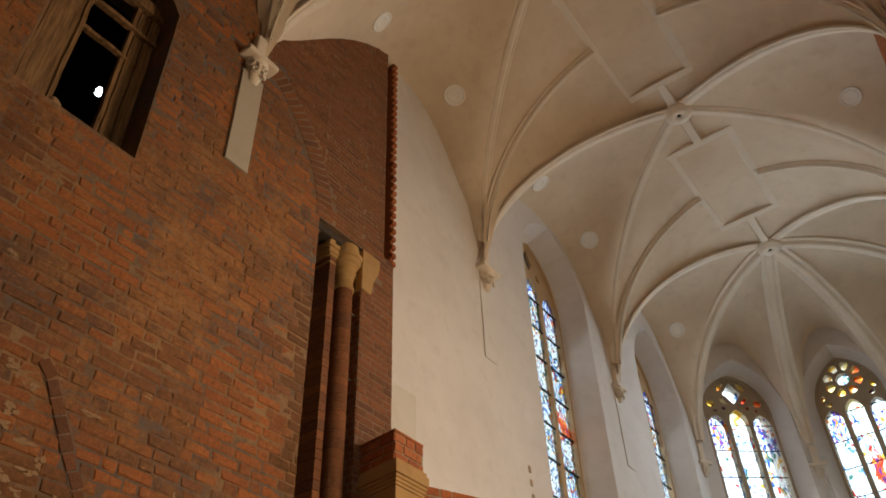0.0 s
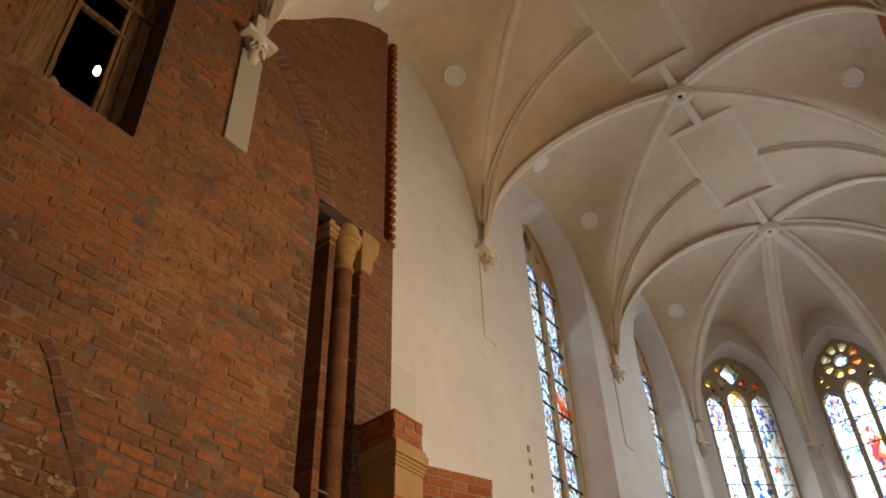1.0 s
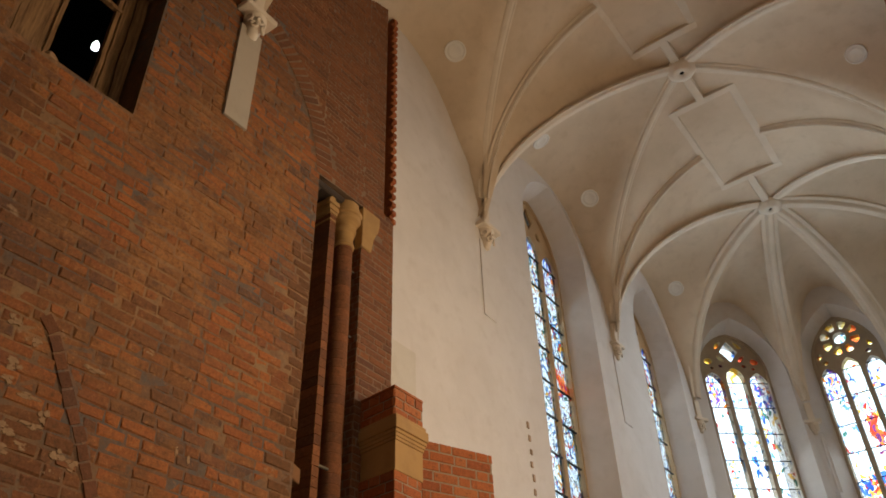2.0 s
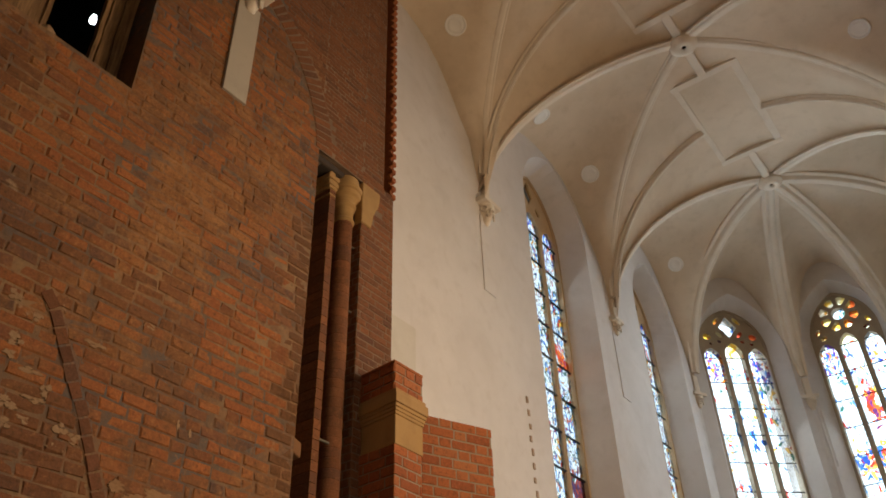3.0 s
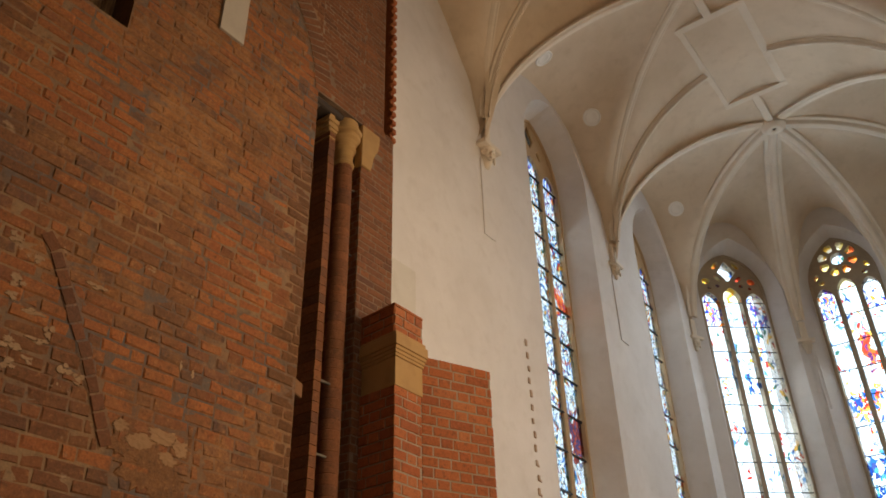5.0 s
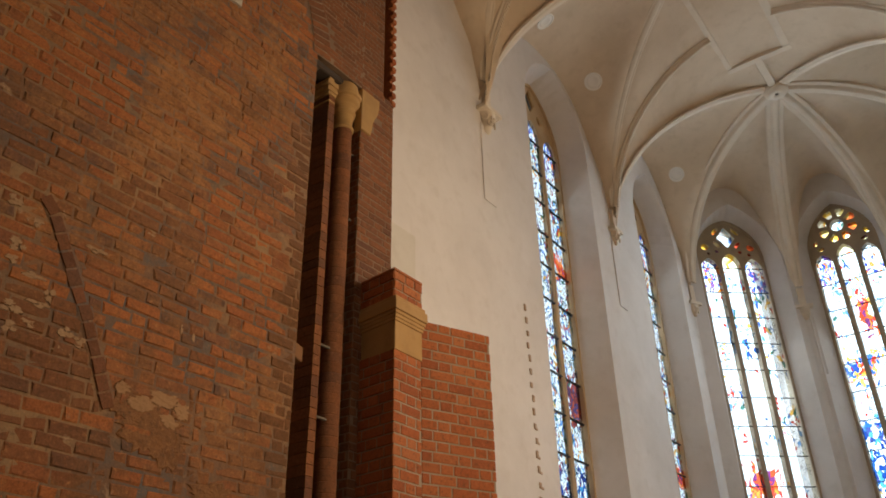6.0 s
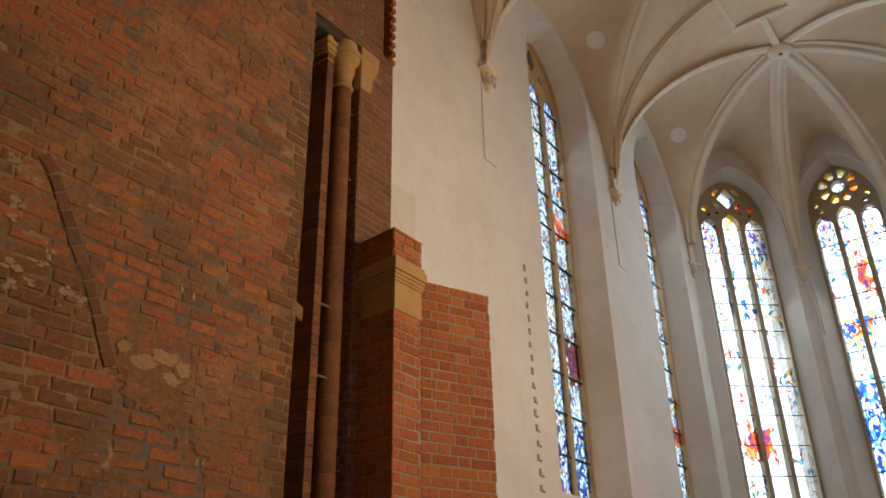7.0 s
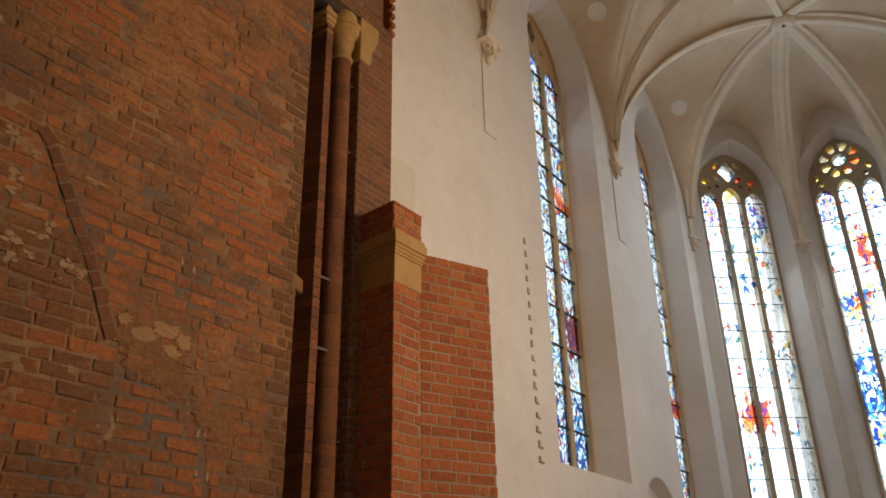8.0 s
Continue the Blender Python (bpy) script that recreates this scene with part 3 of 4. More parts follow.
def window(name, fr, centre, hw, sill, spring, apex, depth, style, glass, top_glass, head_glass, label, glow, power):
    """A three-light traceried window with leaded glass in panels, at the inner end of its splay."""
    win = tagged(new(name), label, "window", kind="structure")
    stone_mat = TRACERY_SIDE if style == "side" else TRACERY
    mull, edge = (0.12 if style == "side" else 0.10), 0.045
    lw = (2 * hw - 2 * edge - 2 * mull) / 3
    mids = [-(lw + mull), 0.0, lw + mull]
    outline = pointed(hw, sill, spring, apex)
    holes, fills = [], []
    ltop = spring + {"rose": -0.10, "side": 0.33, "quatrefoil": -0.04}[style]
    for i, mx in enumerate(mids):
        t = ltop + (0.13 if i == 1 else 0.0)
        lp = [(mx + s, z) for s, z in pointed(lw / 2, sill + 0.06, t - lw * 0.75, t, 5)]
        holes.append(lp)
    hz = apex - spring
    if style == "rose":
        cz, R = spring + 0.54, 0.445
        fills.append((ellipse(0, cz, R * 0.34, R * 0.34), GLASS_APSE))
        for k in range(8):
            fills.append((petal(0, cz, R * 0.50, R * 0.97, R * 0.23, k * math.pi / 4 + math.pi / 8), head_glass))
        for sx in (-1, 1):
            fills.append((ellipse(sx * 0.55, spring + 0.22, 0.05, 0.085, sx * 0.5), head_glass))
            fills.append((ellipse(sx * 0.47, spring + 0.04, 0.075, 0.055), head_glass))
    elif style == "side":
        fills.append(([(0, spring + 1.2), (-0.17, spring + 0.90), (0, spring + 0.62), (0.17, spring + 0.90)], head_glass))
        for sx in (-1, 1):
            fills.append((ellipse(sx * 0.30, spring + 0.62, 0.075, 0.10, sx * 0.5), head_glass))
    else:
        cz = spring + 0.50
        fills.append(([(0, cz + 0.30), (-0.22, cz), (0, cz - 0.26), (0.22, cz)], GLASS_APSE))
        for sx in (-1, 1):
            fills.append((ellipse(sx * 0.245, cz + 0.18, 0.05, 0.12, sx * 0.7), head_glass))
            fills.append((ellipse(sx * 0.255, cz - 0.18, 0.05, 0.11, -sx * 0.75), head_glass if sx < 0 else GLASS_RUBY))
            fills.append((ellipse(sx * hw * 0.70, spring + 0.25, 0.10, 0.085), head_glass if sx < 0 else GLASS_RUBY))
            fills.append((ellipse(sx * hw * 0.36, spring + 0.13, 0.055, 0.045), GLASS_RUBY))
            fills.append((ellipse(sx * hw * 0.62, spring + 0.07, 0.05, 0.045), head_glass if sx < 0 else GLASS_RUBY))
    holes += [f[0] for f in fills]
    v, f = plate([outline] + holes, depth, depth + (0.07 if style == "side" else 0.18))
    mesh("tracery", [fr(centre + s, d, z) for s, d, z in v], f, stone_mat, win, "brown stone mullions and tracery")
    # rolled frame round the opening
    path = [fr(centre + s * 0.985, depth - 0.01, z) for s, z in outline]
    v, f = sweep(path, [(-0.03, -0.03), (0.03, -0.03), (0.045, 0.0), (0.03, 0.03), (-0.03, 0.03)], [fr.out] * len(path))
    mesh("frame", v, f, stone_mat, win)
    gd = depth + 0.03
    step = 0.626
    bar = 0.014 if style == "side" else 0.009
    n = int((ltop - sill) / step)
    for mx in mids:
        for k in range(n + 1):
            z0, z1 = sill + 0.02 + k * step, min(sill + 0.02 + (k + 1) * step, ltop + 0.2)
            mat = top_glass if z1 > ltop - (0.75 if mx else -0.15) else glass
            if mx == 0 and z1 > ltop + 0.15 and style != "side":
                mat = head_glass
            x0, x1 = centre + mx - lw / 2 - 0.02, centre + mx + lw / 2 + 0.02
            mesh("pane", [fr(x0, gd, z0), fr(x1, gd, z0), fr(x1, gd, z1), fr(x0, gd, z1)], [(0, 1, 2, 3)], mat, win)
            if k:
                v, f = sweep([fr(x0, gd - 0.016, z0), fr(x1, gd - 0.016, z0)], [(-bar, -bar), (bar, -bar), (bar, bar), (-bar, bar)], [UP, UP])
                mesh("saddle_bar", v, f, IRON, win)
    for lp, mat in fills:
        mesh("pane", [fr(centre + s, gd, z) for s, z in lp], [tuple(range(len(lp)))], mat, win)
    d = depth + 0.9
    e0, e1 = (0.0, 2.3) if style == "side" else (0.6, 0.6)
    back = mesh("backdrop", [fr(centre - hw - e0, d, sill - 0.5), fr(centre + hw + e1, d, sill - 0.5), fr(centre + hw + e1, d, apex + 0.5), fr(centre - hw - e0, d, apex + 0.5)], [(0, 1, 2, 3)], glow)
    tagged(back, "bright overcast sky outside the window", "sky", kind="structure")
    mid = (sill + apex) / 2
    area("sky_light", look(fr(centre, depth + (0.84 if style == "side" else 0.4), mid), fr(centre, depth - 2.0, mid - 1.3)), 2 * hw, apex - sill, power, DAY, 140.0)
    return win


north = Frame((XP, 0), (0, 1), (-1, 0))
OUT1, IN1 = pointed(1.09, SILL, 9.0 + EYE, 10.36 + EYE), pointed(0.88, SILL + 0.08, 8.95 + EYE, 10.22 + EYE)
OUT2, IN2 = pointed(1.06, SILL, 8.75 + EYE, 10.34 + EYE), pointed(0.84, SILL + 0.08, 8.95 + EYE, 10.22 + EYE)
C1, C2 = 10.56, 14.76         # middles of the two north windows
blind = pointed(0.62, 0.3 + EYE, 1.55 + EYE, 2.18 + EYE)
blind_in = pointed(0.52, 0.35 + EYE, 1.52 + EYE, 2.06 + EYE)
WALL_NORTH = wall("wall_north", north, 5.94, APSE[0][1], 0, HR + 0.7, 0.60, PLASTER,
     [(C1, OUT1, IN1, 0.5, True), (C2, OUT2, IN2, 0.5, True), (12.70, blind, blind_in, 0.18, False)],
     "pale beige lime-plastered choir wall with deep pointed windows")
window("window_1", north, C1, 0.88, SILL + 0.08, 8.95 + EYE, 10.22 + EYE, 0.5, "side", GLASS_SIDE, GLASS_TOP, GLASS_DUSK, "tall pointed stained glass window in a deep plastered splay", SKY_NORTH, NORTH_W)
window("window_2", north, C2, 0.84, SILL + 0.08, 8.95 + EYE, 10.22 + EYE, 0.5, "side", GLASS_SIDE, GLASS_TOP, GLASS_DUSK, "narrow-looking stained glass window in a deep plastered splay", SKY_NORTH, NORTH_W)


def face(i):
    a, b = Vector(APSE[i]), Vector(APSE[i + 1])
    t = (b - a).normalized()
    return Frame(a, t, (-t.y, t.x)), (b - a).length


for i, (style, nm, nmw) in enumerate((("quatrefoil", "window_3", "wall_northeast"), ("rose", "window_4", "wall_east"), ("quatrefoil", "window_5", "wall_southeast"))):
    fr, L = face(i)
    half = min(1.02, L / 2 - 0.08)
    hin, spr, top = (0.79, 9.25, 10.20) if i != 1 else (0.72, 9.17, 10.25)
    mid = L / 2 + (0.06 if i == 0 else 0.0)
    wall(nmw, fr, 0, L, 0, HR + 0.7, 1.0, PLASTER,
         [(mid, pointed(half, SILL, 8.85 + EYE, 10.42 + EYE), pointed(hin, SILL + 0.08, spr + EYE, top + EYE), 0.45, True)], "grey-white plastered apse wall")
    window(nm, fr, mid, hin, SILL + 0.08, spr + EYE, top + EYE, 0.45, style, GLASS_APSE, GLASS_TOP, GLASS_FIRE,
           "bright three-light apse window with a %s in its tracery" % ("wheel" if style == "rose" else "diamond"), SKY_EAST, APSE_W)

# south wall, with brick in the lunettes of the western bays; it stays out of sight but for one lunette
south = Frame((XS, 0), (0, 1), (1, 0))
# its three openings are added, out of view, to hold the fill lamps
WALL_SOUTH = wall("wall_south", south, -8, APSE[3][1], 0, HR + 0.7, 1.0, NEW_MORTAR,
     [(yc, pointed(1.0, SILL, 7.0 + EYE, 8.4 + EYE), pointed(0.85, SILL, 7.0 + EYE, 8.3 + EYE), 0.4, True) for yc in (2.4, 6.95, 10.2)], "brick south wall with three added openings for warm fill lamps")
# unseen warm fill, each lamp turned towards the brick or vault it brightens
for yc, power, turn in zip((2.4, 6.95, 10.2), SOUTH_W, (-5.0, 7.6, 0.0)):
    area("sky_light", look((XS + 0.42, yc, 3.5 + EYE), (XN, yc - turn, 3.0 + EYE)), 1.6, 3.8, power, WARM)
# added out of view; kept dark so little light bounces onto west faces
wall("wall_west", Frame((0, -8), (1, 0), (0, -1)), XN - 1, XS + 1, 0, HR + 0.7, 0.8, OLD_MORTAR, label="unseen dark wall closing the nave and cutting bounced light")
fl = mesh("floor", [(XN - 1, -9, 0), (XS + 1, -9, 0), (XS + 1, 19.5, 0), (XN - 1, 19.5, 0), (XN - 1, -9, -0.3), (XS + 1, -9, -0.3), (XS + 1, 19.5, -0.3), (XN - 1, 19.5, -0.3)],
          [(0, 1, 2, 3), (4, 5, 6, 7), (0, 1, 5, 4), (1, 2, 6, 5), (2, 3, 7, 6), (3, 0, 4, 7)], FLOOR)
tagged(fl, "grey stone paving of the church floor", "floor", kind="structure")

# ------------------------------------------------------------------ corbels
def corbel(x, y, inward):
    """A carved springer under the ribs with a flat strip below it. inward: the way into the room."""
    d = Vector((*inward, 0)).normalized()
    t = Vector((-d.y, d.x, 0))
    m = Matrix((t.to_4d(), d.to_4d(), (0, 0, 1, 0), (0, 0, 0, 1))).transposed()
    for i in range(3):
        m[3][i] = 0
    m.translation = (x, y, HS)
    th = tagged(new("corbel"), "white carved plaster corbel with a flat strip below", "corbel", "corbels under the ribs")
    th.matrix_world = m
    k = 0.82 if y < 10 else 0.66
    part("abacus", box_bm(-0.27 * k, 0.27 * k, -0.02, 0.20 * k, -0.06 * k, 0.03, 0.02 * k), RIB, th)
    part("springer", box_bm(-0.07, 0.07, -0.02, 0.075, 0.02, 0.45, 0.02), RIB, th)
    prof = [(0.0, -0.46), (0.05, -0.455), (0.085, -0.42), (0.09, -0.36), (0.12, -0.30), (0.14, -0.2), (0.15, -0.11), (0.18, -0.06)]
    head = part("head", lathe_bm([(r * k, z * k) for r, z in prof], 0, 0.01, 20), RIB, th, smooth=True)
    for a, zz, rr in ((-1.15, -0.17, 0.058), (1.15, -0.17, 0.058), (-0.55, -0.31, 0.045), (0.55, -0.31, 0.045), (0.0, -0.20, 0.05)):
        ring_b = bmesh.new()
        n1, n2 = 14, 7
        vs = []
        for p in range(n1):
            u = 2 * math.pi * p / n1
            for q in range(n2):
                w = 2 * math.pi * q / n2
                k2 = rr + 0.020 * math.cos(w)
                lx, ly, lz2 = k2 * math.cos(u), 0.020 * math.sin(w), k2 * math.sin(u)
                vs.append(ring_b.verts.new((k * (0.145 * math.sin(a) + lx * math.cos(a) + ly * math.sin(a)), k * (0.02 + 0.145 * math.cos(a) - lx * math.sin(a) + ly * math.cos(a)), k * (zz + lz2))))
        for p in range(n1):
            for q in range(n2):
                ring_b.faces.new((vs[p * n2 + q], vs[p * n2 + (q + 1) % n2], vs[(p + 1) % n1 * n2 + (q + 1) % n2], vs[(p + 1) % n1 * n2 + q]))
        part("scroll", ring_b, RIB, head, smooth=True)
    part("strip", box_bm(-0.148, 0.148, -0.02, 0.022 if y < 5 else 0.014, -1.68 if y < 5 else -1.57, -0.24, 0.004), STRIP if y < 5 else PLASTER, th)
    return th


for y in PIERS[1:]:
    corbel(XN if y < 5.9 else XP, y + {3.5: -0.08, 8.05: 0.10}.get(y, 0.0), (1, 0))
for x, y, d in ((APSE[0][0], APSE[0][1], (1, -0.45)), (APSE[1][0], APSE[1][1], (0.45, -1)), (APSE[2][0], APSE[2][1], (-0.45, -1)), (APSE[3][0], APSE[3][1], (-1, -0.45))):
    corbel(x, y, d)
for y in PIERS[1:]:
    corbel(XS, y, (-1, 0))

# ------------------------------------------------------------------ brick north wall of the nave
brick_n = Frame((XN - 0.015, 0), (0, 1), (-1, 0))
WIN0, WIN1, WB, WT = 1.24, 2.42, 5.33 + EYE, 7.75 + EYE
opening = [(-0.58, WB), (-0.58, WT - 0.25), (-0.4, WT), (0.4, WT), (0.58, WT - 0.25), (0.58, WB)]
WALL_NAVE = wall("wall_nave", brick_n, -8, 4.65, 0, HR + 0.7, 0.6, OLD_MORTAR, [((WIN0 + WIN1) / 2, opening, [(s * 1.0, z) for s, z in opening], 0.3, True)],
     "weathered red-brown brick nave wall with patches of old plaster")
wall("wall_recess", Frame((-5.36, 0), (0, 1), (-1, 0)), 4.65, 5.38, 0, 6.30 + EYE, 0.4, OLD_MORTAR, label="brick back of the tall recess behind the shafts")
WALL_LUNETTE = wall("wall_lunette", brick_n, 4.65, 5.38, 6.30 + EYE, HR + 0.7, 0.6, MID_MORTAR, label="brick wall above the shafts")
wall("wall_groove", Frame((-5.12, 0), (0, 1), (-1, 0)), 5.76, 5.94, 6.42 + EYE, HR + 0.7, 0.4, MID_MORTAR, label="deep upright groove in the brickwork")
WALL_TOOTH = wall("wall_toothing", brick_n, 5.38, 5.76, 6.42 + EYE, HR + 0.7, 0.6, MID_MORTAR, label="brick wall beside the upright groove")
WALL_JAMB = wall("wall_jamb", brick_n, 5.38, 5.94, 0, 6.42 + EYE, 0.6, MID_MORTAR, label="narrow brick wall beside the shafts")

# shafts in the recess
resp = tagged(new("wall_shaft"), "round brick shaft and square fillet with yellow stone capitals", "shaft")
part("fillet_core", box_bm(-5.36, -4.985, 4.93, 5.0, 0, 5.96 + EYE), MID_MORTAR, resp)
for k in range(76):
    part("fillet_brick", box_bm(-5.3, -4.97, 4.918 + random.uniform(-0.002, 0.002), 5.008 + random.uniform(0, 0.004), k * 0.1, k * 0.1 + 0.094), DARK_BRICK, resp)
SX, SY = -5.05, 5.24
for k in range(73):
    z, r = k * 0.1, 0.103 + random.uniform(-0.001, 0.001)
    part("shaft_brick", lathe_bm([(r - 0.003, z), (r, z + 0.003), (r, z + 0.093), (r - 0.003, z + 0.096), (r - 0.003, z + 0.1)], SX, SY, 22, -2.4, 1.6), DARK_BRICK, resp)
cap = [(0.100, 5.64), (0.116, 5.65), (0.121, 5.675), (0.110, 5.695), (0.104, 5.71), (0.104, 5.80), (0.112, 5.84), (0.130, 5.865), (0.136, 5.885), (0.124, 5.905), (0.126, 5.94), (0.148, 5.975), (0.176, 6.0), (0.184, 6.03), (0.170, 6.045), (0.170, 6.06), (0.192, 6.075), (0.198, 6.11), (0.17, 6.135), (0.15, 6.26), (0.0, 6.26)]
part("capital", lathe_bm([(r, z + EYE) for r, z in cap], SX, SY, 40), SANDSTONE, resp, "yellow sandstone capital")
part("fillet_top", box_bm(-5.34, -4.985, 4.93, 5.0, 5.96 + EYE, 6.26 + EYE), SANDSTONE, resp, "yellow sandstone above the fillet")
for z0, z1, e in ((5.84, 5.86, 0.012), (5.93, 5.97, 0.028), (5.97, 6.02, 0.05), (6.02, 6.05, 0.036), (6.05, 6.11, 0.062)):
    part("fillet_capital", box_bm(-5.35, -4.97 + e * 0.6, 4.918 - e, 5.008 + e * 0.3, z0 + EYE, z1 + EYE, 0.008), SANDSTONE, resp, "yellow sandstone capital")
    part("jamb_capital", box_bm(-5.3, -4.93, 5.372 - e * 0.8, 5.40, z0 + 0.02 + EYE, z1 + 0.02 + EYE, 0.008), SANDSTONE, resp, "yellow sandstone capital")
    part("wall_capital", box_bm(-5.36, -5.22 + e * 0.8, 4.66, 4.93, z0 - 0.02 + EYE, z1 - 0.02 + EYE, 0.008), SANDSTONE, resp, "yellow sandstone capital")
# blackish-brown mortar fills the top of the recess and its corner
part("sooty_mortar", box_bm(-5.35, -4.96, 4.66, 5.375, 6.20 + EYE, 6.29 + EYE, 0.03), BLACKISH_MORTAR, resp)
slope = part("sooty_corner", prism_bm([(4.60, 5.96 + EYE), (4.80, 6.24 + EYE), (4.66, 6.30 + EYE), (4.60, 6.30 + EYE)], -0.2, 0.0), BLACKISH_MORTAR, resp)
slope.matrix_basis = Matrix(((0, 0, 1, -4.99), (1, 0, 0, 0), (0, 1, 0, 0), (0, 0, 0, 1)))
for y0, y1, zt in ((5.33, 5.40, 5.36), (5.33, 5.40, 4.53), (5.33, 5.40, 1.54), (5.0, 5.16, 3.02), (5.0, 5.16, 2.33)):
    part("iron_tie", box_bm(-5.012, -4.988, y0, y1, zt + EYE, zt + 0.022 + EYE, 0.004), TIE, resp, "pale lime-covered iron tie")
part("recess_ledge", prism_bm([(-5.2, 4.655), (-4.93, 4.655), (-4.99, 4.815), (-5.2, 4.815)], 2.78 + EYE, 2.92 + EYE, 0.015), RENDER_COAT, resp)


def prism_x(y0, y1):
    """The stone block, cut away below like a bracket."""
    z = EYE
    pts = [(y0, 5.70 + z), (y0 + 0.165, 5.695 + z), (y0 + 0.18, 5.80 + z), (y0 + 0.19, 5.90 + z), (y0 + 0.235, 5.98 + z), (y1 - 0.03, 6.05 + z), (y1 - 0.015, 6.15 + z), (y1, 6.28 + z), (y0, 6.28 + z)]
    bm = bmesh.new()
    a = [bm.verts.new((-5.0, y, q)) for y, q in pts]
    b = [bm.verts.new((-4.886, y, q)) for y, q in pts]
    bm.faces.new(a)
    bm.faces.new(b)
    for i in range(len(pts)):
        j = (i + 1) % len(pts)
        bm.faces.new((a[i], a[j], b[j], b[i]))
    bmesh.ops.bevel(bm, geom=bm.edges[:], offset=0.008, segments=1, affect="EDGES")
    return bm


stone = part("capital_stone", prism_x(5.36, 5.67), SANDSTONE)
tagged(stone, "yellow sandstone block beside the capital", "stone")

# brick pier stump before the wall
pier = tagged(new("brick_pier"), "red brick pier stump with a sandstone band and oblique wing", "pier")
PT = 3.43 + EYE
part("core", prism_bm([(-4.97, 5.50), (-4.462, 5.462), (-4.462, 5.86), (-4.97, 5.86)], 0, 2.98 + EYE), NEW_MORTAR, pier)
part("wing_core", prism_bm([(-4.97, 5.861), (-4.462, 5.861), (-4.152, 6.605), (-4.3, 6.75), (-4.97, 6.75)], 0, PT - 0.02), NEW_MORTAR, pier)
for z0, z1, e in ((2.98, 3.27, 0.0), (3.27, 3.30, 0.012), (3.30, 3.335, 0.022), (3.335, 3.37, 0.034), (3.37, 3.47, 0.05), (3.47, 3.52, 0.03)):
    part("stone_band", prism_bm([(-4.97, 5.51 - e), (-4.447 + e, 5.447 - e), (-4.447 + e, 5.866 + e * 0.6), (-4.97, 5.866 + e * 0.6)], z0 + EYE, z1 + EYE + 0.002, 0.008), SANDSTONE, pier, "yellow sandstone moulded band")
part("cap_core", prism_bm([(-4.97, 5.495), (-4.455, 5.44), (-4.455, 5.87), (-4.97, 5.87)], 3.50 + EYE, 3.815 + EYE), NEW_MORTAR, pier)
part("cap_slab", prism_bm([(-4.97, 5.48), (-4.443, 5.425), (-4.443, 5.875), (-4.97, 5.875)], 3.80 + EYE, 3.83 + EYE, 0.008), NEW_BRICK, pier)

# timber frame in the nave window; the room behind has its darkness painted on
wf = tagged(new("timber_window"), "old weathered timber window frame, unglazed, before a dark loft", "window frame")
FX = -5.2
for nm, y0, y1, z0, z1, x0, x1 in (("plank", 1.27, 1.30, 5.30, 7.75, FX + 0.02, FX + 0.16), ("plank", 1.36, 1.63, 5.30, 7.75, FX - 0.04, FX + 0.02), ("bead", 1.63, 1.67, 5.30, 7.72, FX - 0.03, FX + 0.04),
                                   ("bead", 2.10, 2.14, 5.30, 7.72, FX - 0.05, FX + 0.01), ("plank", 2.17, 2.27, 5.30, 7.72, FX - 0.10, FX - 0.02), ("post", 2.28, 2.39, 5.28, 7.75, FX - 0.14, FX - 0.01),
                                   ("batten", 1.335, 1.36, 5.32, 7.7, FX + 0.02, FX + 0.05), ("rail", 1.65, 2.15, 6.70, 6.745, FX - 0.03, FX + 0.02), ("rail", 1.62, 2.40, 7.15, 7.20, FX - 0.03, FX + 0.03), ("rail", 1.62, 2.42, 7.55, 7.70, FX - 0.05, FX + 0.05)):
    bm = box_bm(x0, x1, y0, y1, z0 + EYE, z1 + EYE)
    bmesh.ops.subdivide_edges(bm, edges=[e for e in bm.edges if (e.verts[0].co - e.verts[1].co).length > 0.4], cuts=14)
    for v in bm.verts:
        v.co += Vector((noise.noise(v.co * 5), noise.noise(v.co * 5 + UP * 9), 0)) * 0.012
    part(nm, bm, WOOD, wf)
bm = bmesh.new()
bmesh.ops.create_icosphere(bm, subdivisions=2, radius=0.075)
for v in bm.verts:
    v.co = Vector((v.co.x, v.co.y * 0.9, v.co.z * 1.1)) * (1 + 0.35 * noise.noise(v.co * 14)) + Vector((XN - 0.09, 1.63, 5.37 + EYE))
lump = tagged(part("rubble_lump", bm, CREAM), "lump of pale mortar lying on the window sill", "mortar lump")
# loft box coloured near-black so that the room looks unlit
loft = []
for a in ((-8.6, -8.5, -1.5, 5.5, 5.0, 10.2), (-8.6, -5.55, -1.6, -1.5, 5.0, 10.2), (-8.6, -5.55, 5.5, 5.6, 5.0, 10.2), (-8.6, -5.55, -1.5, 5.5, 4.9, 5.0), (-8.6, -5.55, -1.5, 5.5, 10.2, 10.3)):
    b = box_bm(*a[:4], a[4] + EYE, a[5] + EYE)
    tagged(part("loft_wall", b, UNLIT_BLACK), "near-black sheet standing in for the darkness of the loft", "wall", "loft walls", "structure")
m_, nt_, b_ = material("lamp_glow")
b_.inputs["Emission Color"].default_value, b_.inputs["Emission Strength"].default_value = (0.85, 0.93, 1, 1), 30.0
lampd = new("loft_lamp")
tagged(lampd, "small white lamp glowing in the dark loft", "lamp")
k = 6.6 / 4.9
ly, lz = 1.915 * k, 5.75 * k + EYE
part("bulb", lathe_bm([(0.0, lz - 0.062), (0.034, lz - 0.055), (0.036, lz), (0.022, lz + 0.05), (0.0, lz + 0.055)], -6.6, ly, 14), m_, lampd, smooth=True)
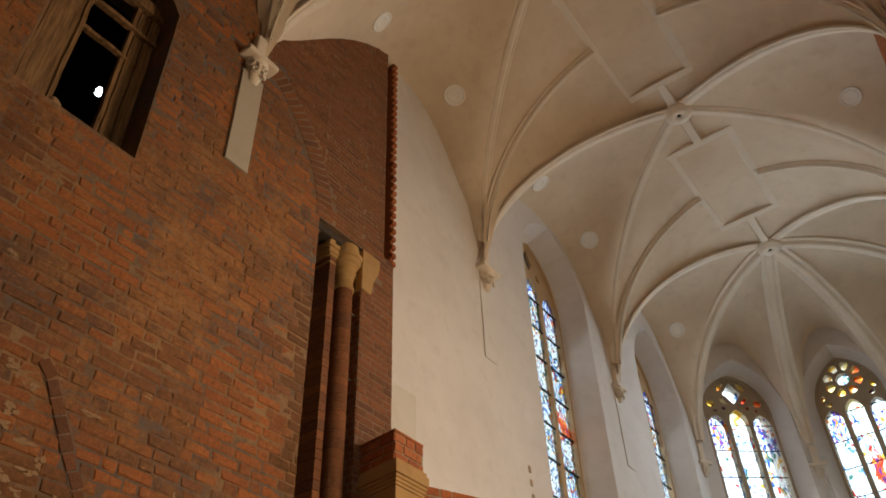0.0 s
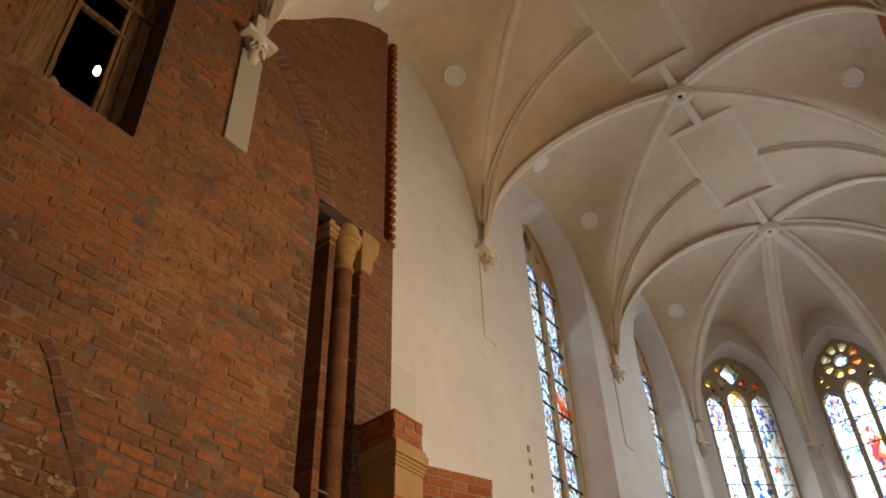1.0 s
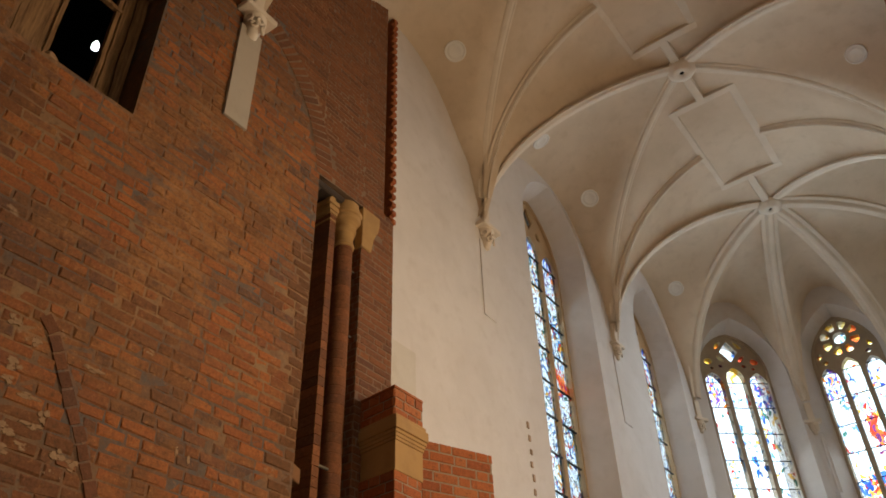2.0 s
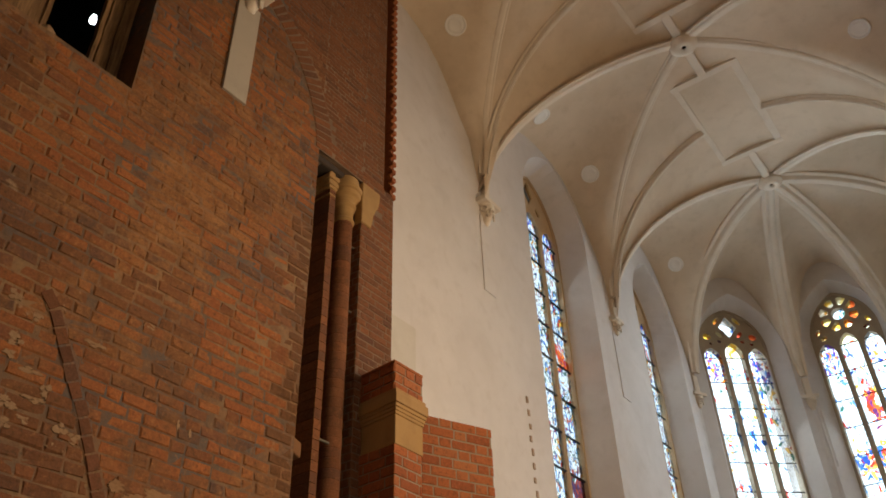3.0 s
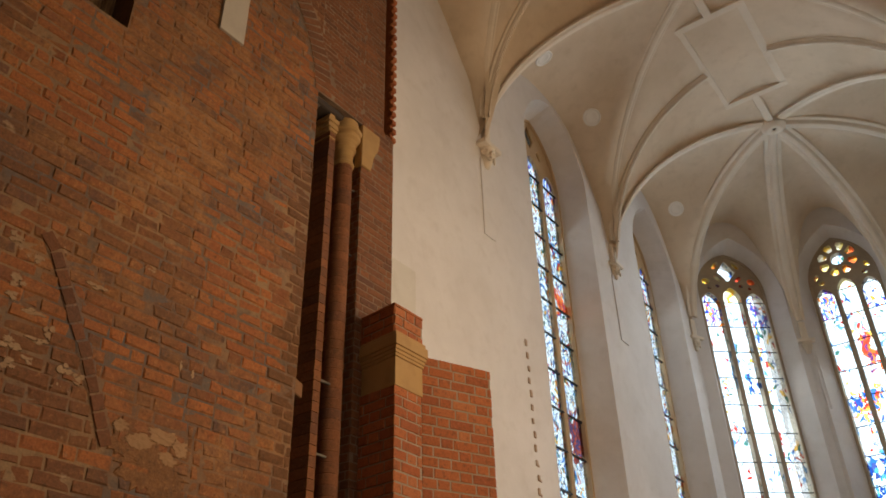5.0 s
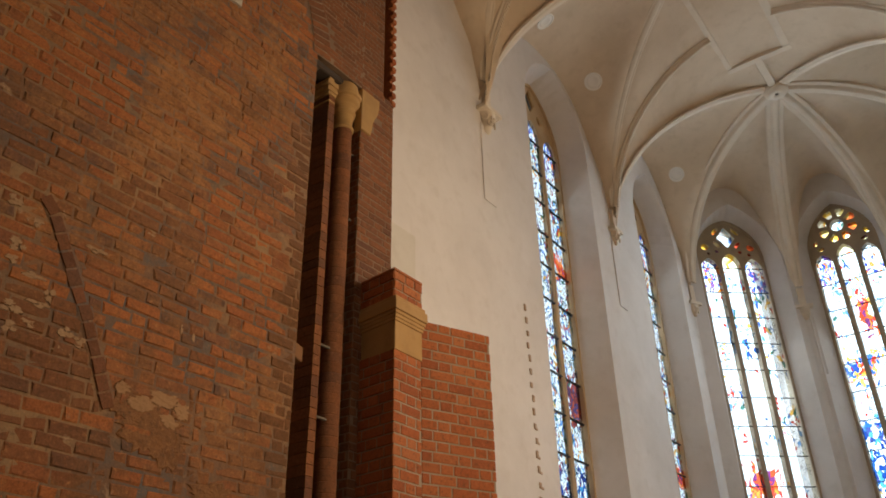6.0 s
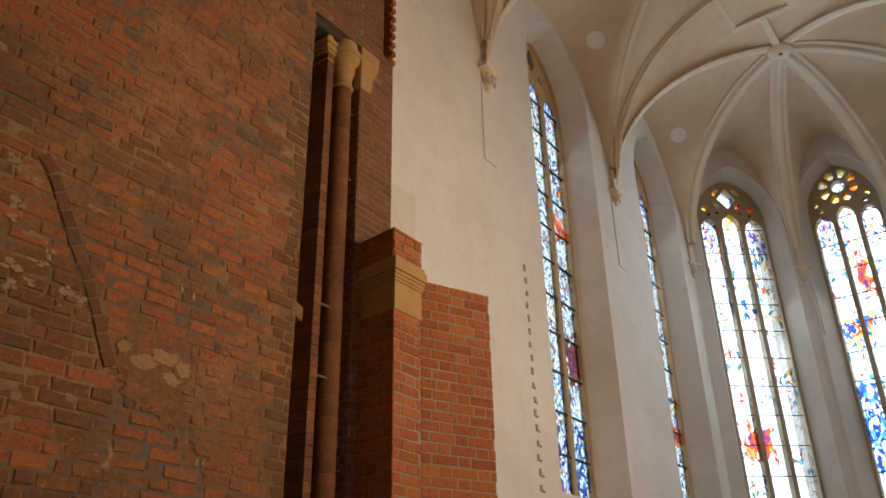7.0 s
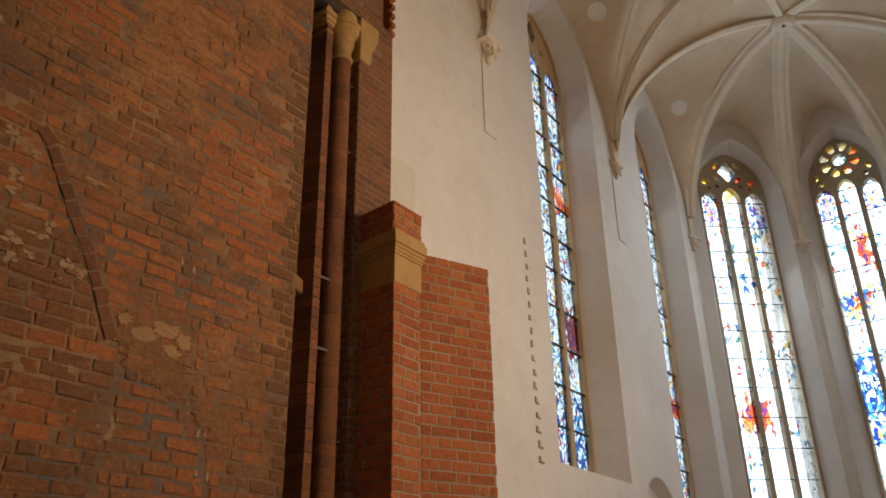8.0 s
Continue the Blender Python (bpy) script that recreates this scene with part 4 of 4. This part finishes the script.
part("cord", box_bm(-6.605, -6.595, ly - 0.005, ly + 0.005, lz + 0.06, 10.2 + EYE), IRON, lampd)

# ------------------------------------------------------------------ small things on the plastered wall
patch = part("filled_niche", box_bm(XP - 0.03, XP + 0.004, 5.95, 6.45, 3.3 + EYE, 4.84 + EYE, 0.003), NICHE)
tagged(patch, "filled-in niche plastered over in darker beige", "plaster patch", kind="structure")
for k in range(17):
    z, y = 1.87 + EYE + k * 0.184, 8.94 - 0.002 * k + 0.012 * math.sin(k * 2.3)
    tall = 0.085 + 0.012 * math.sin(k * 1.7)
    stub = part("toothing_brick", box_bm(XP - 0.05, XP + 0.016, y - 0.028, y + 0.024, z, z + tall, 0.009), PALE_BRICK)
    stub.parent = WALL_NORTH
    if k < 8:
        foot = part("toothing_brick", box_bm(XP - 0.05, XP + 0.012, y + 0.024, y + 0.10 - 0.006 * k, z - 0.005, z + 0.03, 0.009), PALE_BRICK)
        foot.parent = WALL_NORTH
# ------------------------------------------------------------------ brickwork, laid brick by brick
rng = random.Random(7)


def brick_shape(length, height, proud, wear):
    """Corners of one worn brick about its lower left back corner: (s, d, z), d negative into the room."""
    i = 0.004 + wear
    j = lambda: rng.uniform(-wear, wear)
    back = [(0, 0.01, 0), (length, 0.01, 0), (length, 0.01, height), (0, 0.01, height)]
    mid = [(0 + j(), -proud + 0.006, 0 + j()), (length + j(), -proud + 0.006, 0 + j()), (length + j(), -proud + 0.006, height + j()), (0 + j(), -proud + 0.006, height + j())]
    front = [(i + j(), -proud + j(), i + j()), (length - i + j(), -proud + j(), i + j()), (length - i + j(), -proud + j(), height - i + j()), (i + j(), -proud + j(), height - i + j())]
    return back + mid + front


BRICK_FACES = [(8, 9, 10, 11)] + [(a, (a + 1) % 4, 4 + (a + 1) % 4, 4 + a) for a in range(4)] + [(4 + a, 4 + (a + 1) % 4, 8 + (a + 1) % 4, 8 + a) for a in range(4)]


def lay(parent, fr, s0, s1, z0, z1, kind_at, proud, wear, bond="monk", single=None, gaps=lambda z: (), course=0.1, joint=0.013, long=0.27, short=0.128, rough=0.0):
    """Lays courses over a face. kind_at(s, z) names the brick or None. single: a box (s0, s1, z0, z1) of bricks kept one by one. gaps(z): stretches left open."""
    heaps, shared, count = {}, {}, 0
    pattern = [long, long, short] if bond == "monk" else [long, short]
    for row in range(int(round((z1 - z0) / course))):
        z = z0 + row * course
        h = course - joint
        k = row % len(pattern) if bond == "monk" else row % 2
        s = s0 - rng.uniform(0.0, 0.05) - (0.2 * (row % 2) if bond == "monk" else (0.0 if row % 2 else 0.068))
        while s < s1 - 0.02:
            ln = pattern[k % len(pattern)]
            if rough:
                ln *= rng.choice((0.86, 0.94, 1.0, 1.0, 1.08))
            k += 1
            a, b = max(s, s0), min(s + ln, s1)
            s += ln + joint
            if b - a < 0.03:
                continue
            pieces = [(a, b)]
            for g0, g1 in gaps(z + h / 2):
                cut = []
                for p, q in pieces:
                    if q <= g0 or p >= g1:
                        cut.append((p, q))
                    else:
                        cut += [(x, y) for x, y in ((p, g0), (g1, q)) if y - x > 0.03]
                pieces = cut
            for p, q in pieces:
                kind = kind_at((p + q) / 2, z + h / 2)
                if kind is None:
                    continue
                pr = proud + rng.uniform(-0.4, 0.4) * proud
                dz = 0.0
                if rough:
                    dz = 0.018 * noise.noise(Vector((p * 0.9, z * 0.7, 3.0))) + rng.uniform(-0.004, 0.004)
                    if rng.random() < 0.02:
                        pr = 0.001
                whole = abs(q - p - ln) < 1e-6
                if whole and single and single[0] < p and q < single[1] and single[2] < z < single[3] and count < 298:
                    key = (kind.name, ln, rng.randrange(6))
                    if key not in shared:
                        me = bpy.data.meshes.new("brick")
                        me.from_pydata([fr.t * u + fr.out * d + UP * w for u, d, w in brick_shape(ln, h, pr, wear)], [], BRICK_FACES)
                        me.materials.append(kind)
                        shared[key] = me
                    ob = new("brick", shared[key])
                    ob.parent = parent
                    ob.location = fr(p, 0, z + dz)
                    count += 1
                    continue
                v, f = heaps.setdefault(kind.name, ([], []))
                base = len(v)
                v.extend(fr(p + u, d, z + w + dz) for u, d, w in brick_shape(q - p, h, pr, wear))
                f.extend(tuple(base + i for i in q4) for q4 in BRICK_FACES)
    for name, (v, f) in heaps.items():
        me = bpy.data.meshes.new("brickwork")
        me.from_pydata([tuple(c) for c in v], [], f)
        me.materials.append(bpy.data.materials[name])
        ob = new("brickwork", me)
        ob.parent = parent
        tagged(ob, kind="stuff")


ARC_Y, ARC_Z, ARC_R = 2.6, 6.15 + EYE, 2.0


def CHASE_Y(h):
    """Where the slanting chase runs at the height h; its upper end bends over towards the west."""
    if h > 3.133:
        return 2.264 - (h - 3.133) * 1.9
    return 2.264 + (3.133 - h) * 0.553 + 0.035 * math.sin(math.pi * (3.133 - h) / 1.3)


def nave_kind(y, z):
    if WIN0 - 0.01 < y < WIN1 + 0.02 and WB < z < WT:
        return None
    d = math.hypot(y - ARC_Y, z - ARC_Z)
    a = math.degrees(math.atan2(z - ARC_Z, y - ARC_Y))
    if y > 3.3 and 3 < a < 66:
        if ARC_R - 0.02 < d < ARC_R + 0.27:
            return None
        if d >= ARC_R + 0.27:
            return None
    h = z - EYE
    if y > 4.43 - 0.02 * math.sin(h * 3) and h < 5.4:
        return COATED_BRICK
    n = noise.noise(Vector((y * 1.1, h * 1.3, 2.0))) + 0.45 * noise.noise(Vector((y * 4.0, h * 4.0, 7.0)))
    if h < 2.0:
        # repaired courses between the old dark ones
        if 1.70 < h < 1.82 and y < 3.3 or 1.12 < h < 1.44 and y < 4.0 or h < 1.12 and 3.0 < y < 4.1:
            return ORANGE_BRICK if n > -0.35 else OLD_BRICK
        if y < 3.0:
            return BROWN_BRICK
    elif h < 2.5 and y < CHASE_Y(h) and n > -0.3:
        return BROWN_BRICK
    if n > 0.22:
        return ORANGE_BRICK
    return BROWN_BRICK if n < -0.42 else OLD_BRICK


def nave_gaps(z):
    h = z - EYE
    out = []
    if WB - 0.04 < z < WT:
        out.append((WIN0 - 0.004, WIN1 + 0.006))
    if 1.82 < h < 3.1:
        y = CHASE_Y(h)
        out.append((y - 0.06, y + 0.06))
    if h < 1.78:
        out.append((3.035 + 0.02 * math.sin(h * 5), 3.065 + 0.02 * math.sin(h * 5)))
    if 1.4 < h < 2.2:
        out.append((3.66, 3.685))
    if h < 1.36:
        out.append((3.80 + (1.34 - h) * 0.2, 3.83 + (1.34 - h) * 0.24))
    return out


lay(WALL_NAVE, brick_n, 0.6, 4.65, 0.4 + EYE, 11.0 + EYE, nave_kind, 0.0055, 0.008, "monk", (1.9, 4.6, 0.5 + EYE, 3.0 + EYE), nave_gaps, rough=1.0)
lay(WALL_NAVE, brick_n, 3.3, 4.65, 6.3 + EYE, 10.9 + EYE, lambda y, z: DARK_BRICK if math.hypot(y - ARC_Y, z - ARC_Z) >= ARC_R + 0.27 and 3 < math.degrees(math.atan2(z - ARC_Z, y - ARC_Y)) < 66 else None,
    0.005, 0.002, "monk", course=0.068, joint=0.011, long=0.24, short=0.115)
lay(WALL_LUNETTE, brick_n, 4.655, 5.38, 6.32 + EYE, 10.9 + EYE, lambda y, z: DARK_BRICK if math.hypot(y - ARC_Y, z - ARC_Z) > ARC_R + 0.27 else None, 0.005, 0.002, "monk", (4.6, 5.5, 6.3 + EYE, 9.0 + EYE), course=0.068, joint=0.011, long=0.24, short=0.115)
lay(WALL_TOOTH, brick_n, 5.385, 5.76, 6.42 + EYE, 10.9 + EYE, lambda y, z: DARK_BRICK, 0.005, 0.002, "monk", (5.3, 5.9, 6.4 + EYE, 12), course=0.068, joint=0.011, long=0.24, short=0.115)
lay(WALL_JAMB, brick_n, 5.385, 5.94, 0.3 + EYE, 6.42 + EYE, lambda y, z: None if (5.36 < y < 5.60 and 5.75 < z - EYE < 6.29) else DARK_BRICK, 0.005, 0.002, "monk", (5.3, 6, 2.5 + EYE, 12), course=0.082, joint=0.012)
# west-facing side of the jamb, in the recess
lay(WALL_JAMB, Frame((-5.34, 5.38), (1, 0), (0, 1)), 0.0, 0.425, 0.3 + EYE, 5.7 + EYE, lambda y, z: DARK_BRICK, 0.005, 0.002, "flemish", course=0.082, joint=0.012)
# ring of the old arch, bricks on edge
bed_v, bed_f = [], []
for i in range(25):
    a = math.radians(3.5 + i * 2.5)
    bed_v += [brick_n(ARC_Y + r * math.cos(a), -0.004, ARC_Z + r * math.sin(a)) for r in (ARC_R - 0.015, ARC_R + 0.27)]
    if i:
        bed_f.append((2 * i - 2, 2 * i - 1, 2 * i + 1, 2 * i))
mesh("arch_mortar", bed_v, bed_f, MID_MORTAR, WALL_NAVE)
ring_v, ring_f = [], []
for i in range(24):
    a = math.radians(5 + i * 2.45)
    c, s_ = math.cos(a), math.sin(a)
    for r0, r1 in ((ARC_R, ARC_R + 0.255),):
        base = len(ring_v)
        for d, e in ((0.01, 0.0), (-0.010, 0.003)):
            for u, w in ((r0 + e, -0.035 + e), (r1 - e, -0.035 + e), (r1 - e, 0.035 - e), (r0 + e, 0.035 - e)):
                ring_v.append(brick_n(ARC_Y + u * c - w * s_, d, ARC_Z + u * s_ + w * c))
        ring_f += [tuple(base + q for q in f4) for f4 in ((4, 5, 6, 7), (0, 1, 5, 4), (1, 2, 6, 5), (2, 3, 7, 6), (3, 0, 4, 7))]
ring_ob = mesh("arch_bricks", ring_v, ring_f, DARK_BRICK, WALL_NAVE)
tagged(ring_ob, kind="stuff")
# toothing along the groove
tooth = box_bm(0, 0.09, 0, 0.075, 0, 0.070, 0.012)
tooth_me = bpy.data.meshes.new("tooth")
tooth.to_mesh(tooth_me)
tooth.free()
tooth_me.materials.append(NEW_BRICK)
for k in range(30):
    ob = new("tooth", tooth_me)
    ob.parent = WALL_TOOTH
    ob.location = (-4.985, 5.90 + rng.uniform(-0.006, 0.006), 6.40 + EYE + k * 0.136)
part("tooth_backing", box_bm(-5.06, -4.94, 5.915, 5.938, 6.42 + EYE, 10.5 + EYE), NEW_BRICK, WALL_TOOTH, "brick edge behind the toothing")
# pier faces
lay(pier, Frame((-4.462, 5.46), (0, 1), (-1, 0)), -0.012, 0.40, 0.3 + EYE, 2.98 + EYE, lambda y, z: NEW_BRICK, 0.005, 0.002, "flemish", (-1, 1, 1.0 + EYE, 9))
wing = Frame((-4.462, 5.861), (0.31, 0.744), (-0.744, 0.31))
lay(pier, wing, 0.0, 0.815, 0.33 + EYE, PT, lambda y, z: NEW_BRICK, 0.005, 0.002, "flemish", (-1, 2, 1.0 + EYE, 9))
lay(pier, Frame((-4.97, 5.497), (0.508, -0.038), (0.038, 0.508)), 0.0, 0.512, 0.3 + EYE, 2.98 + EYE, lambda y, z: NEW_BRICK, 0.006, 0.002, "flemish")
lay(pier, Frame((-4.455, 5.44), (0, 1), (-1, 0)), 0.0, 0.43, 3.51 + EYE, 3.81 + EYE, lambda y, z: NEW_BRICK, 0.008, 0.002, "flemish")
lay(pier, Frame((-4.97, 5.492), (0.515, -0.055), (0.055, 0.515)), 0.0, 0.518, 3.51 + EYE, 3.81 + EYE, lambda y, z: NEW_BRICK, 0.008, 0.002, "flemish")
# lunette of the south wall
lay(WALL_SOUTH, Frame((XS + 0.0, 0), (0, 1), (1, 0)), 8.3, 12.2, 8.6 + EYE, 10.7 + EYE, lambda y, z: NEW_BRICK, 0.012, 0.002, "monk")

# slanting chase in the old wall, closed with bricks on edge
chase = tagged(new("brick_chase"), "slanting chase filled with dark brown bricks", "brick chase")


def chase_at(h):
    return Vector((XN - 0.0075, CHASE_Y(h), h + EYE))


path = [chase_at(3.17 - 1.33 * i / 48) for i in range(49)]
v, f = sweep(path, [(-0.078, -0.02), (-0.07, -0.003), (-0.02, 0.0), (0.0, -0.003), (0.04, 0.0), (0.078, -0.02)], [Vector((1, 0, 0))] * len(path))
v = [q + Vector((noise.noise(q * 9) * 0.004, noise.noise(q * 7 + UP * 5) * 0.03, 0)) for q in v]
mesh("mortar_bed", v, f, OLD_MORTAR, chase)
for i in range(12):
    h0, h1 = 3.16 - i * 0.110, 3.16 - i * 0.110 - 0.103
    a, b = chase_at(h0), chase_at(h1)
    d = (b - a).normalized()
    w = Vector((0, -d.z, d.y))
    k0, k1 = 0.052 + rng.uniform(-0.014, 0.01), 0.050 + rng.uniform(-0.014, 0.01)
    top = Vector((0.004 + rng.uniform(0, 0.006), 0, 0))
    ring4 = [a - w * k0, a + w * k1, b + w * k1 * rng.uniform(0.8, 1.1), b - w * k0 * rng.uniform(0.8, 1.1)]
    mid = sum(ring4, Vector()) / 4
    verts = [q - Vector((0.02, 0, 0)) for q in ring4] + [mid + (q - mid) * 0.9 + top for q in ring4]
    mesh("brick", verts, [(4, 5, 6, 7), (0, 1, 5, 4), (1, 2, 6, 5), (2, 3, 7, 6), (3, 0, 4, 7)], CHASE_BRICK, chase)


# patches and dabs of old plaster left on the brick
def dab(y, h, ry, rz, mat, seed):
    r = random.Random(seed)
    n, rings = 44, (0.25, 0.5, 0.75, 0.92)
    pts = []
    for i in range(n):
        a = 2 * math.pi * i / n
        k = 1 + 0.5 * noise.noise(Vector((1.7 * math.cos(a), 1.7 * math.sin(a), seed * 3.1))) + 0.4 * noise.noise(Vector((5 * math.cos(a), 5 * math.sin(a), seed * 1.7))) + r.uniform(-0.12, 0.12)
        pts.append((ry * k * math.cos(a), rz * k * math.sin(a)))
    verts = [(XN - 0.004, y, h + EYE)]
    for f in rings:
        verts += [(XN - 0.0055 + 0.004 * noise.noise(Vector((p * f * 40, q * f * 40, seed))), y + p * f, h + EYE + q * f) for p, q in pts]
    verts += [(XN - 0.014, y + p, h + EYE + q) for p, q in pts]
    faces = [(0, 1 + i, 1 + (i + 1) % n) for i in range(n)]
    for m in range(len(rings)):
        o = 1 + m * n
        faces += [(o + i, o + n + i, o + n + (i + 1) % n, o + (i + 1) % n) for i in range(n)]
    ob = mesh("plaster_patch", verts, faces, mat)
    tagged(ob, "ragged patch of old plaster on the brick wall", "plaster patch", "plaster patches")
    return ob


for i, (y, h, ry, rz) in enumerate(((2.03, 3.03, 0.06, 0.05), (2.20, 2.94, 0.07, 0.04), (2.13, 2.73, 0.07, 0.06), (2.12, 2.63, 0.05, 0.04), (2.28, 2.57, 0.09, 0.03), (2.41, 2.48, 0.05, 0.06),
                                    (2.18, 2.31, 0.09, 0.05), (2.35, 2.39, 0.09, 0.03), (2.21, 2.18, 0.06, 0.05), (2.33, 2.25, 0.06, 0.04), (2.58, 2.27, 0.06, 0.05), (2.68, 2.24, 0.05, 0.05), (2.56, 2.14, 0.07, 0.03),
                                    (2.66, 2.93, 0.09, 0.03), (3.06, 3.26, 0.06, 0.03))):
    for n in range(3):
        dab(y + 0.5 * ry * math.cos(n * 2.1 + i), h + 0.5 * rz * math.sin(n * 2.1 + i), ry * (0.55 - 0.1 * n), rz * (0.5 - 0.08 * n), CREAM, 11 + 3 * i + n)
for i, (y, h) in enumerate(((3.42, 3.215), (3.46, 3.20), (3.46, 2.60), (3.575, 2.567), (3.78, 1.34), (3.84, 1.335), (3.80, 1.06), (3.90, 1.05))):
    dab(y, h, 0.016, 0.032, CREAM, 240 + i)
for i, (y, h, ry, rz) in enumerate(((3.30, 1.80, 0.26, 0.17), (3.48, 1.70, 0.15, 0.14), (3.10, 1.92, 0.12, 0.10), (3.95, 1.45, 0.2, 0.1))):
    dab(y, h, ry, rz, ROUGH_COAT, 60 + i)
for i, (y, h, ry, rz) in enumerate(((3.22, 1.95, 0.11, 0.05), (3.40, 2.02, 0.12, 0.06), (3.06, 2.02, 0.07, 0.05), (3.56, 1.98, 0.07, 0.06), (3.46, 1.88, 0.08, 0.05))):
    patch_ob = dab(y, h, ry, rz, OCHRE, 80 + i)
    patch_ob.location.x = 0.004
